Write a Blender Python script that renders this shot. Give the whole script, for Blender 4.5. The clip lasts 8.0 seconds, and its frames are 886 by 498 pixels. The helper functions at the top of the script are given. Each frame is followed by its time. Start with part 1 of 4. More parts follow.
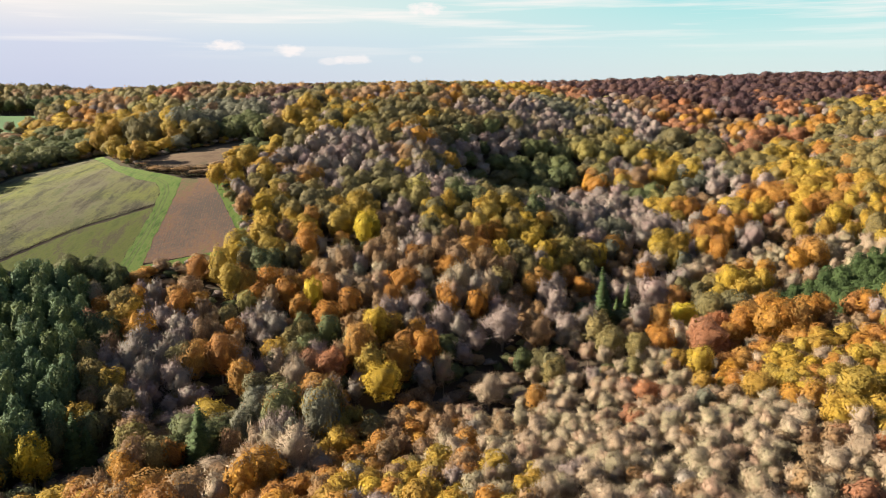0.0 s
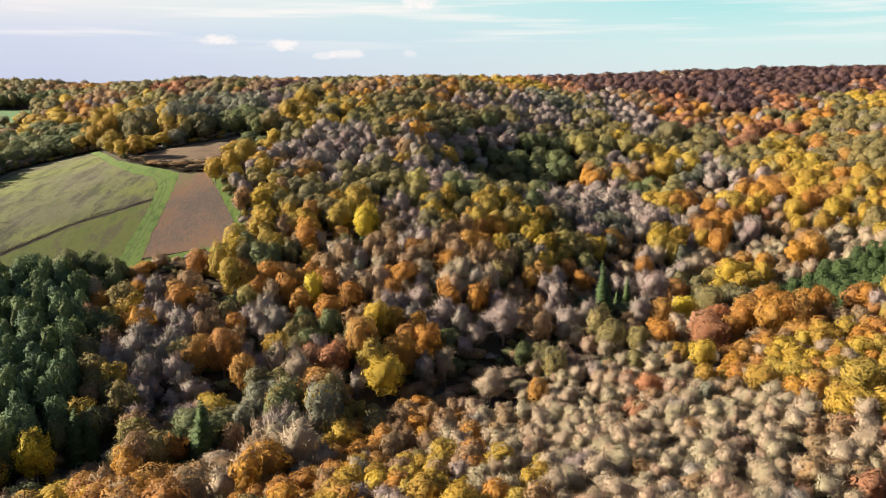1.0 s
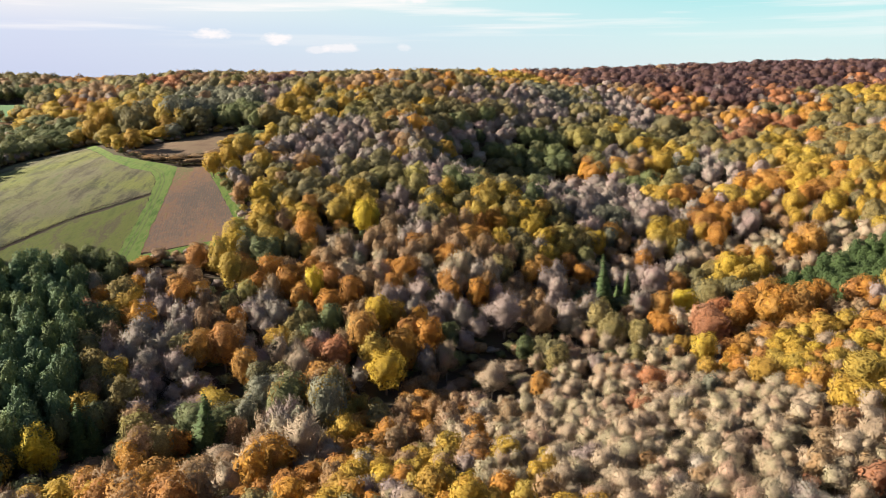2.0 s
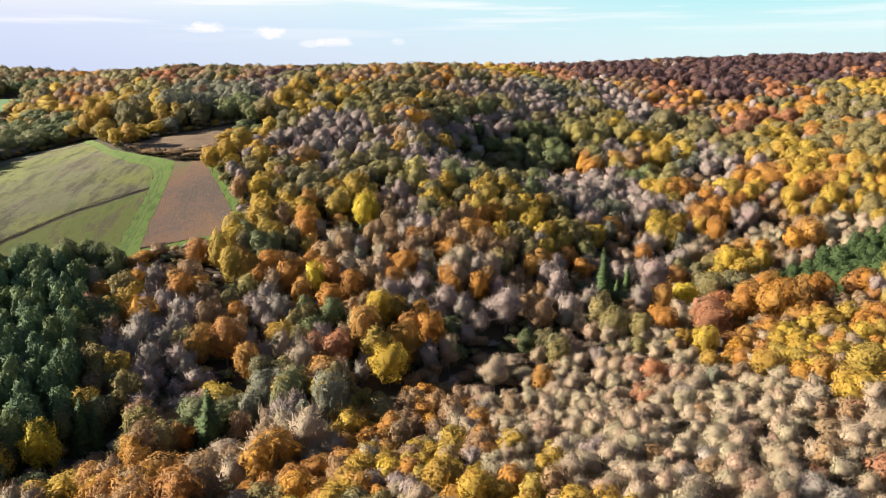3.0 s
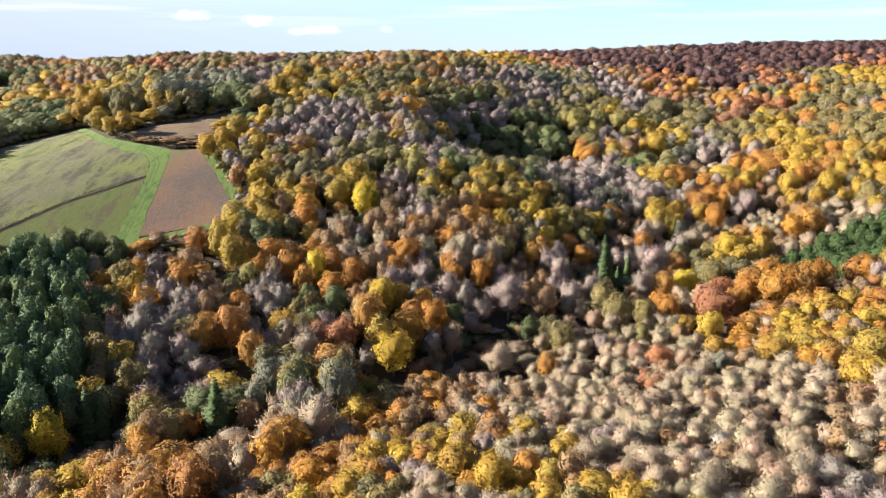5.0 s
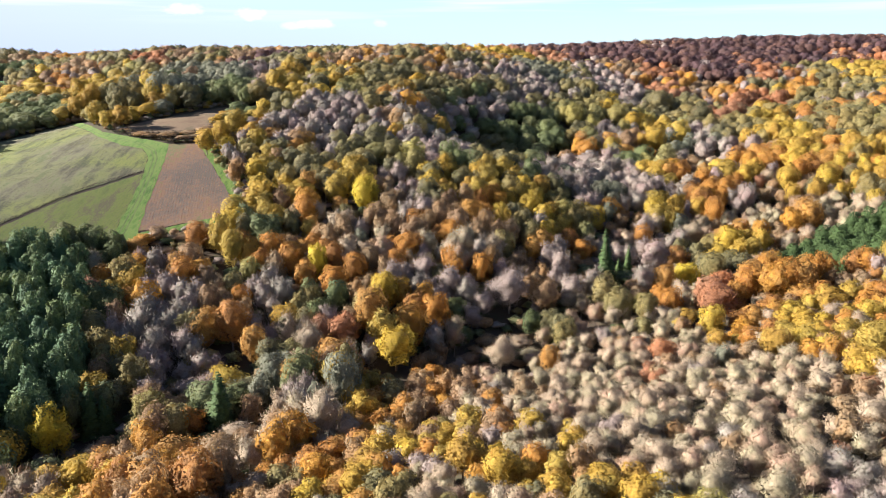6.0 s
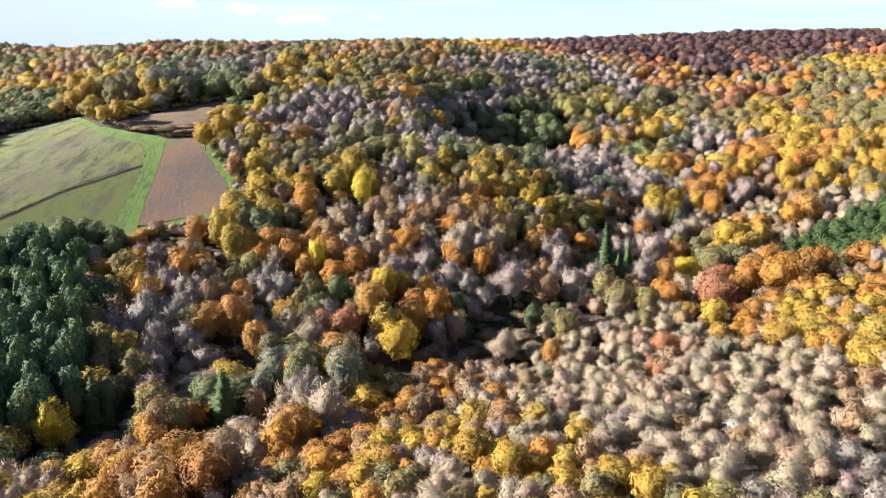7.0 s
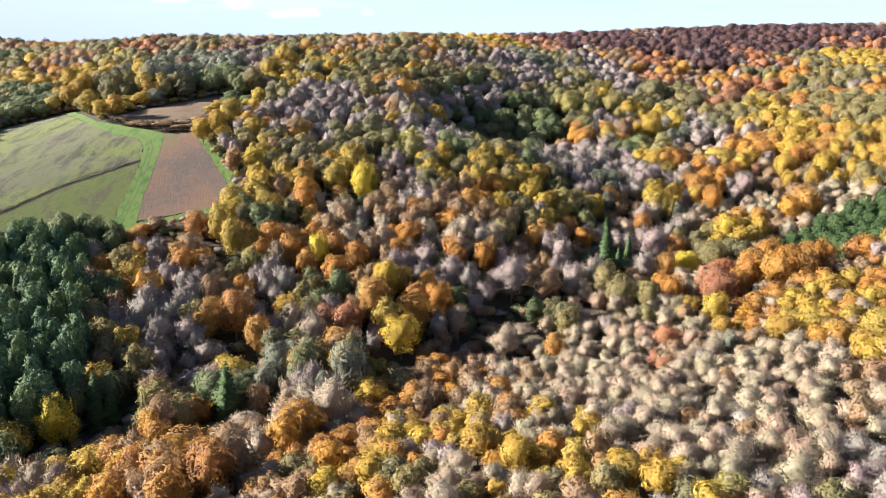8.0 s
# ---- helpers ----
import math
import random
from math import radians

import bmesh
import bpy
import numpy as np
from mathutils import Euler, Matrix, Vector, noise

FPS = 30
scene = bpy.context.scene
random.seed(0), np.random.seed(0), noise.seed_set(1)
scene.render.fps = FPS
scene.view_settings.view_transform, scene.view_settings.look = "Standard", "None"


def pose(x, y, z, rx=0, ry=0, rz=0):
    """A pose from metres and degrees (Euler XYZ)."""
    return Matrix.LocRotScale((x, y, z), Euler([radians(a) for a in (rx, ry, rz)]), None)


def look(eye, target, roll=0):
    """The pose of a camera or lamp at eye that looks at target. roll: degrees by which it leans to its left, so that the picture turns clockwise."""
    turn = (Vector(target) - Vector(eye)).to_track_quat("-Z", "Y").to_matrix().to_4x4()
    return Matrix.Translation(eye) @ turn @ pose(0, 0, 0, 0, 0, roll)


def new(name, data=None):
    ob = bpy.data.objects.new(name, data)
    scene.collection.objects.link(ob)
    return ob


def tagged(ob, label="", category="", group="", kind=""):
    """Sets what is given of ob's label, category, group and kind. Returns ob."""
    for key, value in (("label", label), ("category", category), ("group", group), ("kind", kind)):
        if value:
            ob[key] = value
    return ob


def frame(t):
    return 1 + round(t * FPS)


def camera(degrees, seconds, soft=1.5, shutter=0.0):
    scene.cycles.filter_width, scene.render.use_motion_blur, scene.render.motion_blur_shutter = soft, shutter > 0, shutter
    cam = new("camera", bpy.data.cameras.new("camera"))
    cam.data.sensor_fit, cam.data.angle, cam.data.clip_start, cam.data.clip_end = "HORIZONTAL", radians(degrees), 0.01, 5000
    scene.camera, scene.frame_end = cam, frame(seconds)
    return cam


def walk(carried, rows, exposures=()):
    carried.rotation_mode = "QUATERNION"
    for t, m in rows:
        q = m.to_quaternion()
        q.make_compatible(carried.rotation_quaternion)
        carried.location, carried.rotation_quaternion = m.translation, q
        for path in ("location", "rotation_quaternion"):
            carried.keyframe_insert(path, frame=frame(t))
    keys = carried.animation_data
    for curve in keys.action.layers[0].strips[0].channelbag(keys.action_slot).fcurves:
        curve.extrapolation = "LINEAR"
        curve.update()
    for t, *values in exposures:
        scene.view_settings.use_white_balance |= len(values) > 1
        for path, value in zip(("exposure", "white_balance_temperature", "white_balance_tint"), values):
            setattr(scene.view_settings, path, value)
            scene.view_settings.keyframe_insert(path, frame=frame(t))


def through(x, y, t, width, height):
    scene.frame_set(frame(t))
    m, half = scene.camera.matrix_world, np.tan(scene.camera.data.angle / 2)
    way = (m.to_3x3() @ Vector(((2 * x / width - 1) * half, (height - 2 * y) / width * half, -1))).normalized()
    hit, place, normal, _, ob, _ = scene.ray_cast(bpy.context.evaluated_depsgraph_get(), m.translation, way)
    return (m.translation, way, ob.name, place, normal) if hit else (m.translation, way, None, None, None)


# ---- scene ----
import collections

from mathutils.geometry import delaunay_2d_cdt

# ---------------------------------------------------------------- camera
cam = camera(60.8, 8.0, soft=0.8)
PATH = [
    (0.0, 0.00, 0.00, 95.00, 77.900, 0.000, 0.000),
    (0.5, -1.03, 0.04, 94.88, 77.701, 0.016, -0.226),
    (1.0, -2.07, 0.09, 94.78, 77.496, 0.030, -0.447),
    (1.5, -3.10, 0.14, 94.68, 77.288, 0.042, -0.664),
    (3.0, -6.19, 0.29, 94.42, 76.646, 0.070, -1.298),
    (3.5, -7.23, 0.35, 94.34, 76.430, 0.076, -1.507),
    (4.0, -8.27, 0.40, 94.26, 76.214, 0.081, -1.715),
    (4.5, -9.32, 0.46, 94.18, 76.000, 0.084, -1.924),
    (6.0, -12.51, 0.65, 93.94, 75.371, 0.088, -2.563),
    (6.5, -13.59, 0.71, 93.86, 75.170, 0.088, -2.782),
    (7.0, -14.69, 0.78, 93.76, 74.974, 0.086, -3.006),
    (7.5, -15.79, 0.85, 93.67, 74.785, 0.084, -3.236),
    (8.0, -16.91, 0.91, 93.56, 74.603, 0.082, -3.471),
]
walk(cam, [(t, pose(*p)) for t, *p in PATH], exposures=[(0.0, 1.66, 6900, 10), (8.0, 2.12, 5800, 10)])

# ---------------------------------------------------------------- world and sun
SUN_FROM = Vector((-0.93, 0.12, 0.405)).normalized()
SUN_ELEVATION = math.asin(SUN_FROM.z)
SUN_AZIMUTH = math.atan2(SUN_FROM.x, SUN_FROM.y) % (2 * math.pi)


class Nodes:
    """Short way to write a node tree."""

    def __init__(self, tree):
        self.tree = tree
        tree.nodes.clear()

    def add(self, kind, inputs=None, **props):
        n = self.tree.nodes.new(kind)
        for key, value in props.items():
            setattr(n, key, value)
        for key, value in (inputs or {}).items():
            if isinstance(value, bpy.types.NodeSocket):
                self.tree.links.new(value, n.inputs[key])
            else:
                n.inputs[key].default_value = value
        return n

    def math(self, op, a, b=0.0, clamp=False):
        return self.add("ShaderNodeMath", {0: a, 1: b}, operation=op, use_clamp=clamp).outputs[0]

    def mix(self, fac, a, b, blend="MIX"):
        n = self.add("ShaderNodeMix", data_type="RGBA", blend_type=blend)
        for k, v in ((0, fac), (6, a), (7, b)):
            if isinstance(v, bpy.types.NodeSocket):
                self.tree.links.new(v, n.inputs[k])
            else:
                n.inputs[k].default_value = v if k == 0 else (*v[:3], 1)
        return n.outputs[2]

    def ramp(self, fac, stops):
        n = self.add("ShaderNodeValToRGB", {0: fac})
        e = n.color_ramp.elements
        while len(e) < len(stops):
            e.new(0.5)
        for el, (p, c) in zip(e, stops):
            el.position = p
            el.color = (*c[:3], 1) if hasattr(c, "__len__") else (c, c, c, 1)
        return n.outputs[0]

    def noise(self, vec, scale, detail=3.0, rough=0.55):
        return self.add("ShaderNodeTexNoise", {"Vector": vec, "Scale": scale, "Detail": detail, "Roughness": rough}).outputs[0]


def make_world():
    world = bpy.data.worlds.new("autumn_sky")
    world.use_nodes = True
    scene.world = world
    n = Nodes(world.node_tree)
    sky = n.add("ShaderNodeTexSky", sky_type="NISHITA", sun_disc=False, sun_elevation=SUN_ELEVATION, sun_rotation=SUN_AZIMUTH, altitude=200.0, air_density=1.0, dust_density=1.2, ozone_density=1.4).outputs[0]
    co = n.add("ShaderNodeTexCoord").outputs["Generated"]
    xyz = n.add("ShaderNodeSeparateXYZ", {0: co})
    x, y, z = xyz.outputs[0], xyz.outputs[1], xyz.outputs[2]
    # thin veil of high cloud, denser towards the sun's side and the horizon
    stretched = n.add("ShaderNodeCombineXYZ", {0: x, 1: y, 2: n.math("MULTIPLY", z, 7.0)}).outputs[0]
    wide = n.noise(stretched, 2.3, 4.0, 0.5)
    side = n.math("MULTIPLY_ADD", x, -1.3, True)
    side.node.inputs[2].default_value = 0.42
    veil = n.math("MULTIPLY", side, n.ramp(z, [(0.0, 1.0), (0.10, 0.85), (0.4, 0.6)]), True)
    low = n.ramp(z, [(0.0, (5.3, 5.9, 7.8)), (0.055, (5.9, 6.4, 8.2)), (0.10, (9.0, 8.3, 8.4)), (0.14, (8.6, 8.2, 8.4)), (0.2, (3.4, 4.2, 5.8)), (0.45, (1.2, 1.75, 3.4))])
    clear = n.mix(0.82, sky, n.ramp(z, [(0.0, (7.2, 8.4, 9.0)), (0.05, (6.0, 8.5, 9.0)), (0.11, (3.4, 7.9, 8.4)), (0.2, (2.0, 3.8, 5.6)), (0.45, (0.7, 1.35, 3.3))]))
    color = n.mix(veil, clear, low)
    # long streaks
    long_co = n.add("ShaderNodeCombineXYZ", {0: n.math("MULTIPLY", x, 1.0), 1: y, 2: n.math("MULTIPLY", z, 22.0)}).outputs[0]
    streak = n.ramp(n.noise(long_co, 3.1, 5.0, 0.55), [(0.50, 0.0), (0.68, 0.85)])
    high = n.ramp(z, [(0.03, 0.0), (0.075, 1.0), (0.16, 1.0), (0.3, 0.15)])
    color = n.mix(n.math("MULTIPLY", streak, high), color, (9.0, 8.8, 8.9))
    # a few small fair-weather puffs low over the wood
    fluff = n.noise(n.add("ShaderNodeCombineXYZ", {0: x, 1: y, 2: n.math("MULTIPLY", z, 2.2)}).outputs[0], 55.0, 4.0, 0.6)
    for az, el, w, h, amount in ((-15.6, 2.85, 1.5, 0.42, 0.8), (-11.1, 2.6, 1.1, 0.42, 0.8), (-6.6, 1.95, 1.3, 0.36, 0.6), (-8.2, 1.85, 0.8, 0.3, 0.45), (-1.4, 5.55, 1.5, 0.45, 0.8), (-2.0, 2.05, 0.6, 0.3, 0.4)):
        c = Vector((math.sin(radians(az)), math.cos(radians(az)), math.tan(radians(el))))
        c.normalize()
        dx = n.math("DIVIDE", n.math("SUBTRACT", x, c.x), radians(w))
        dz = n.math("DIVIDE", n.math("SUBTRACT", z, c.z), radians(h))
        d2 = n.math("ADD", n.math("MULTIPLY", dx, dx), n.math("MULTIPLY", dz, dz))
        near = n.math("MULTIPLY", n.math("SUBTRACT", 1.25, n.math("ADD", d2, n.math("MULTIPLY", n.math("SUBTRACT", 0.55, fluff), 3.0)), True), amount, True)
        front = n.math("GREATER_THAN", y, 0.0)
        color = n.mix(n.math("MULTIPLY", near, front), color, (9.2, 8.8, 9.0))
    bg = n.add("ShaderNodeBackground", {"Color": color, "Strength": 0.0345})
    out = n.add("ShaderNodeOutputWorld", {"Surface": bg.outputs[0]})


make_world()
sun_data = bpy.data.lights.new("sun", "SUN")
sun_data.energy, sun_data.angle, sun_data.color = 4.9, radians(0.5), (1.0, 0.95, 0.87)
sun = new("sun", sun_data)
sun.matrix_world = look((0, 0, 400), Vector((0, 0, 400)) - SUN_FROM)

# ---------------------------------------------------------------- materials


def material(name):
    m = bpy.data.materials.new(name)
    m.use_nodes = True
    return m, Nodes(m.node_tree)


def finish(n, color, rough=0.85, through=0.0, bump=None, strength=0.4, distance=0.05, gaps=None):
    socks = {"Base Color": color, "Roughness": rough, "Specular IOR Level": 0.2}
    if bump is not None:
        socks["Normal"] = n.add("ShaderNodeBump", {"Height": bump, "Strength": strength, "Distance": distance}).outputs[0]
    surf = n.add("ShaderNodeBsdfPrincipled", socks).outputs[0]
    if through:
        t = n.add("ShaderNodeBsdfTranslucent", {"Color": color}).outputs[0]
        surf = n.add("ShaderNodeMixShader", {0: through, 1: surf, 2: t}).outputs[0]
    if gaps is not None:
        surf = n.add("ShaderNodeMixShader", {0: gaps, 1: surf, 2: n.add("ShaderNodeBsdfTransparent").outputs[0]}).outputs[0]
    n.add("ShaderNodeOutputMaterial", {"Surface": surf})


def leaf_material(name, stops, through=0.24, spread=0.42, clump=2.0, drawn=0.85):
    """Foliage: hue by tree, brightness by clump, patches through the crown."""
    m, n = material(name)
    tone = n.math("FRACT", n.math("ADD", n.add("ShaderNodeObjectInfo").outputs["Random"], n.add("ShaderNodeAttribute", attribute_name="tone").outputs["Fac"]))
    geo = n.add("ShaderNodeNewGeometry")
    patch = n.noise(geo.outputs["Position"], 0.45, 2.0)
    shift = n.math("ADD", tone, n.math("MULTIPLY", n.math("SUBTRACT", patch, 0.5), 0.9), True)
    color = n.ramp(shift, [(i / (len(stops) - 1), c) for i, c in enumerate(stops)])
    gain = n.math("MULTIPLY_ADD", geo.outputs["Random Per Island"], spread)
    gain.node.inputs[2].default_value = 1 - spread / 2
    gain = n.math("MULTIPLY", gain, n.math("MULTIPLY_ADD", n.noise(geo.outputs["Position"], 2.2, 4.0, 0.7), 1.5))
    gain.node.inputs[1].links[0].from_node.inputs[2].default_value = 0.27
    color = n.mix(1.0, color, n.add("ShaderNodeCombineXYZ", {0: gain, 1: gain, 2: gain}).outputs[0], "MULTIPLY")
    # sprays of leaves or twigs with gaps between them, drawn out upwards
    spray = n.add("ShaderNodeMapping", {"Vector": geo.outputs["Position"], "Scale": (1, 1, drawn)}).outputs[0]
    relief = n.noise(spray, clump, 3.0, 0.65)
    gaps = n.math("LESS_THAN", relief, n.add("ShaderNodeAttribute", attribute_name="lace").outputs["Fac"])
    finish(n, color, 0.8, through, relief, 0.8, 0.6 / clump, gaps)
    return m


LEAF = {
    "gold": leaf_material("golden_leaves", [(0.31, 0.178, 0.034), (0.375, 0.232, 0.032), (0.30, 0.208, 0.045), (0.41, 0.265, 0.030)]),
    "orange": leaf_material("orange_leaves", [(0.290, 0.132, 0.040), (0.378, 0.163, 0.026), (0.334, 0.176, 0.048), (0.414, 0.198, 0.026)]),
    "rust": leaf_material("rust_leaves", [(0.235, 0.108, 0.058), (0.330, 0.140, 0.062), (0.300, 0.150, 0.080), (0.350, 0.130, 0.046)]),
    "russet": leaf_material("russet_leaves", [(0.235, 0.145, 0.080), (0.285, 0.168, 0.080), (0.255, 0.172, 0.092), (0.315, 0.175, 0.070)]),
    "olive": leaf_material("olive_leaves", [(0.120, 0.103, 0.052), (0.175, 0.143, 0.055), (0.240, 0.174, 0.058), (0.150, 0.128, 0.064)]),
    "lime": leaf_material("lime_leaves", [(0.22, 0.185, 0.06), (0.28, 0.225, 0.06), (0.25, 0.195, 0.07), (0.18, 0.165, 0.06)]),
    "green": leaf_material("green_leaves", [(0.088, 0.101, 0.040), (0.128, 0.136, 0.048), (0.158, 0.150, 0.062), (0.106, 0.123, 0.048)]),
    "purple": leaf_material("beech_leaves", [(0.088, 0.050, 0.050), (0.105, 0.054, 0.050), (0.125, 0.063, 0.043), (0.10, 0.063, 0.06)]),
    "pine": leaf_material("pine_needles", [(0.075, 0.115, 0.052), (0.098, 0.140, 0.060), (0.108, 0.142, 0.056), (0.120, 0.140, 0.042)], 0.12),
    "fir": leaf_material("fir_needles", [(0.040, 0.062, 0.018), (0.054, 0.080, 0.022)], 0.1),
    "spruce": leaf_material("spruce_needles", [(0.044, 0.068, 0.020), (0.060, 0.086, 0.024)], 0.1),
    "lemon": leaf_material("lemon_leaves", [(0.415, 0.295, 0.026), (0.450, 0.325, 0.030), (0.430, 0.280, 0.026)]),
    "sage": leaf_material("sage_leaves", [(0.150, 0.143, 0.090), (0.185, 0.172, 0.112), (0.130, 0.128, 0.080)]),
    "bare": leaf_material("pale_twigs", [(0.290, 0.202, 0.126), (0.305, 0.226, 0.146), (0.250, 0.205, 0.116), (0.300, 0.186, 0.120)], 0.0, 0.28, 5.5, 0.3),
    "grey": leaf_material("grey_twigs", [(0.235, 0.172, 0.140), (0.265, 0.195, 0.155), (0.220, 0.186, 0.138), (0.260, 0.172, 0.145)], 0.0, 0.28, 4.5, 0.3),
}
for thin in ("gold", "orange", "rust"):
    LEAF["thin_" + thin] = LEAF[thin]


def bark_material():
    m, n = material("bark")
    pos = n.add("ShaderNodeNewGeometry").outputs["Position"]
    grain = n.noise(pos, 6.0, 4.0)
    finish(n, n.ramp(grain, [(0.3, (0.105, 0.080, 0.060)), (0.7, (0.20, 0.155, 0.115))]), 0.9, 0.0, grain, 0.6)
    return m


def soil_material(name, stops, scale, bump=0.15, turn=0.0, drawn=1.0):
    """Ground cover; turn and drawn stretch its pattern along one way."""
    m, n = material(name)
    pos = n.add("ShaderNodeNewGeometry").outputs["Position"]
    pos = n.add("ShaderNodeMapping", {"Vector": pos, "Rotation": (0, 0, radians(turn)), "Scale": (1, 1 / drawn, 1)}).outputs[0]
    big, small = n.noise(pos, scale, 5.0, 0.6), n.noise(pos, scale * 14, 4.0, 0.65)
    v = n.math("ADD", n.math("MULTIPLY", big, 0.7), n.math("MULTIPLY", small, 0.3))
    finish(n, n.ramp(v, stops), 0.95, 0.0, small, 0.7, bump)
    return m


BARK = bark_material()
LITTER = soil_material("leaf_litter", [(0.35, (0.040, 0.030, 0.019)), (0.5, (0.073, 0.049, 0.030)), (0.62, (0.060, 0.056, 0.023))], 0.08)
def pasture_material():
    """Rough grazing: long weathered bands, browner and greener patches, fine stalks."""
    m, n = material("rough_pasture")
    pos = n.add("ShaderNodeNewGeometry").outputs["Position"]
    band = n.add("ShaderNodeMapping", {"Vector": pos, "Rotation": (0, 0, radians(38)), "Scale": (1, 0.22, 1)}).outputs[0]
    zone, mid, fine = n.noise(pos, 0.022, 2.0), n.noise(band, 0.16, 5.0, 0.65), n.noise(pos, 1.3, 4.0, 0.7)
    v = n.math("ADD", n.math("MULTIPLY", mid, 0.68), n.math("MULTIPLY", fine, 0.32))
    brown = n.ramp(v, [(0.40, (0.070, 0.060, 0.034)), (0.47, (0.120, 0.104, 0.056)), (0.53, (0.150, 0.132, 0.064)), (0.60, (0.100, 0.108, 0.040))])
    green = n.ramp(v, [(0.40, (0.062, 0.064, 0.026)), (0.47, (0.118, 0.122, 0.036)), (0.53, (0.170, 0.172, 0.040)), (0.60, (0.108, 0.098, 0.044))])
    finish(n, n.mix(n.ramp(zone, [(0.44, 0.0), (0.60, 1.0)]), brown, green), 0.95, 0.0, fine, 0.8, 0.2)
    return m


PASTURE = pasture_material()
GRASS = soil_material("track_grass", [(0.40, (0.062, 0.100, 0.020)), (0.47, (0.100, 0.160, 0.026)), (0.53, (0.140, 0.172, 0.040)), (0.60, (0.084, 0.138, 0.024))], 0.45, 0.15, 6.0, 9.0)
VINE_SOIL = soil_material("vineyard_soil", [(0.40, (0.115, 0.088, 0.066)), (0.48, (0.160, 0.105, 0.070)), (0.53, (0.200, 0.110, 0.062)), (0.60, (0.140, 0.125, 0.052))], 0.045, 0.15, 9.0, 2.0)
VINE_SWARD = soil_material("vineyard_sward", [(0.40, (0.094, 0.110, 0.027)), (0.50, (0.136, 0.146, 0.031)), (0.60, (0.104, 0.084, 0.046))], 0.25, 0.15, 0.0, 5.0)
STUBBLE = soil_material("brown_stubble", [(0.40, (0.118, 0.072, 0.040)), (0.50, (0.160, 0.104, 0.058)), (0.60, (0.100, 0.072, 0.036))], 0.12)
MEADOW = soil_material("green_meadow", [(0.38, (0.079, 0.141, 0.053)), (0.6, (0.106, 0.176, 0.066))], 0.05)
RUT = soil_material("wheel_rut", [(0.35, (0.070, 0.094, 0.024)), (0.6, (0.120, 0.140, 0.040))], 0.4)
TUFT = leaf_material("dry_tufts", [(0.070, 0.058, 0.030), (0.115, 0.118, 0.028), (0.120, 0.092, 0.048), (0.085, 0.092, 0.022)])
VINE_RED = leaf_material("red_vine_leaves", [(0.150, 0.080, 0.055), (0.225, 0.098, 0.058), (0.200, 0.130, 0.058), (0.165, 0.098, 0.068)])
VINE_GREEN = leaf_material("green_vine_leaves", [(0.090, 0.100, 0.025), (0.118, 0.125, 0.030), (0.100, 0.088, 0.034)])
BRAMBLE = leaf_material("bramble_leaves", [(0.031, 0.026, 0.018), (0.066, 0.040, 0.028), (0.044, 0.040, 0.019)])

# ---------------------------------------------------------------- landform
# rows of broad swells: distance ahead, radius, where they stand across, how high or deep
SWELLS = [
    (100, 55, (-120, -50, 20, 90), (-19.7, -0.9, 8.2, 4.6)),
    (175, 55, (-150, -85, -20, 45, 110), (-12.2, -0.2, -14.1, -13.5, 9.2)),
    (250, 60, (-190, -110, -35, 40, 115, 190), (0.2, -8.7, -5.3, -0.9, -18.0, 8.2)),
    (345, 75, (-240, -150, -60, 30, 120, 210), (-4.4, 9.0, -11.9, 5.1, -16.5, 12.7)),
    (460, 95, (-310, -190, -70, 50, 170, 290), (-13.7, -6.2, 10.4, -1.8, -15.8, 6.9)),
    (620, 140, (-420, -230, -50, 130, 310), (0.3, 7.0, 5.3, 0.7, -7.4)),
    (880, 220, (-500, -150, 200, 550), (-4.9, -10.2, 4.0, 13.2)),
]
# single dells and knolls: x, y, radius, height
DELLS = [(58, 383, 36, -5.0), (34, 394, 25, -17.0), (-12, 398, 20, 4.0), (12, 206, 20, -6.0), (29, 325, 32, 4.0), (13, 538, 45, 7.0), (-205, 557, 50, 8.0), (225, 490, 45, -5.0), (-400, 690, 60, 7.0), (-72, 160, 30, -5.0), (60, 260, 26, -5.0)]


def ground_z(x, y):
    x, y = np.asarray(x, float), np.asarray(y, float)
    z = 25 + 62 / (1 + np.exp(-(y - 380) / 120))
    for cy, r, xs, hs in SWELLS:
        for cx, h in zip(xs, hs):
            z = z + h * np.exp(-((x - cx) ** 2 + (y - cy) ** 2) / (2 * r * r))
    for cx, cy, r, h in DELLS:
        z = z + h * np.exp(-((x - cx) ** 2 + (y - cy) ** 2) / (2 * r * r))
    return z


def raw_mesh(name, verts, tris, mat, tone=None, facing=None, lace=None):
    me = bpy.data.meshes.new(name)
    verts, tris = np.asarray(verts, np.float32), np.asarray(tris, np.int32)
    k = tris.shape[1]
    me.vertices.add(len(verts))
    me.vertices.foreach_set("co", verts.ravel())
    me.loops.add(tris.size)
    me.loops.foreach_set("vertex_index", tris.ravel())
    me.polygons.add(len(tris))
    me.polygons.foreach_set("loop_start", np.arange(len(tris), dtype=np.int32) * k)
    if tone is not None:
        a = me.attributes.new("tone", "FLOAT", "POINT")
        a.data.foreach_set("value", np.asarray(tone, np.float32))
    if lace is not None:
        a = me.attributes.new("lace", "FLOAT", "POINT")
        a.data.foreach_set("value", np.asarray(lace, np.float32))
    if facing is not None:
        a = me.attributes.new("custom_normal", "FLOAT_VECTOR", "POINT")
        a.data.foreach_set("vector", np.asarray(facing, np.float32).ravel())
    me.update(calc_edges=True)
    me.materials.append(mat)
    return me


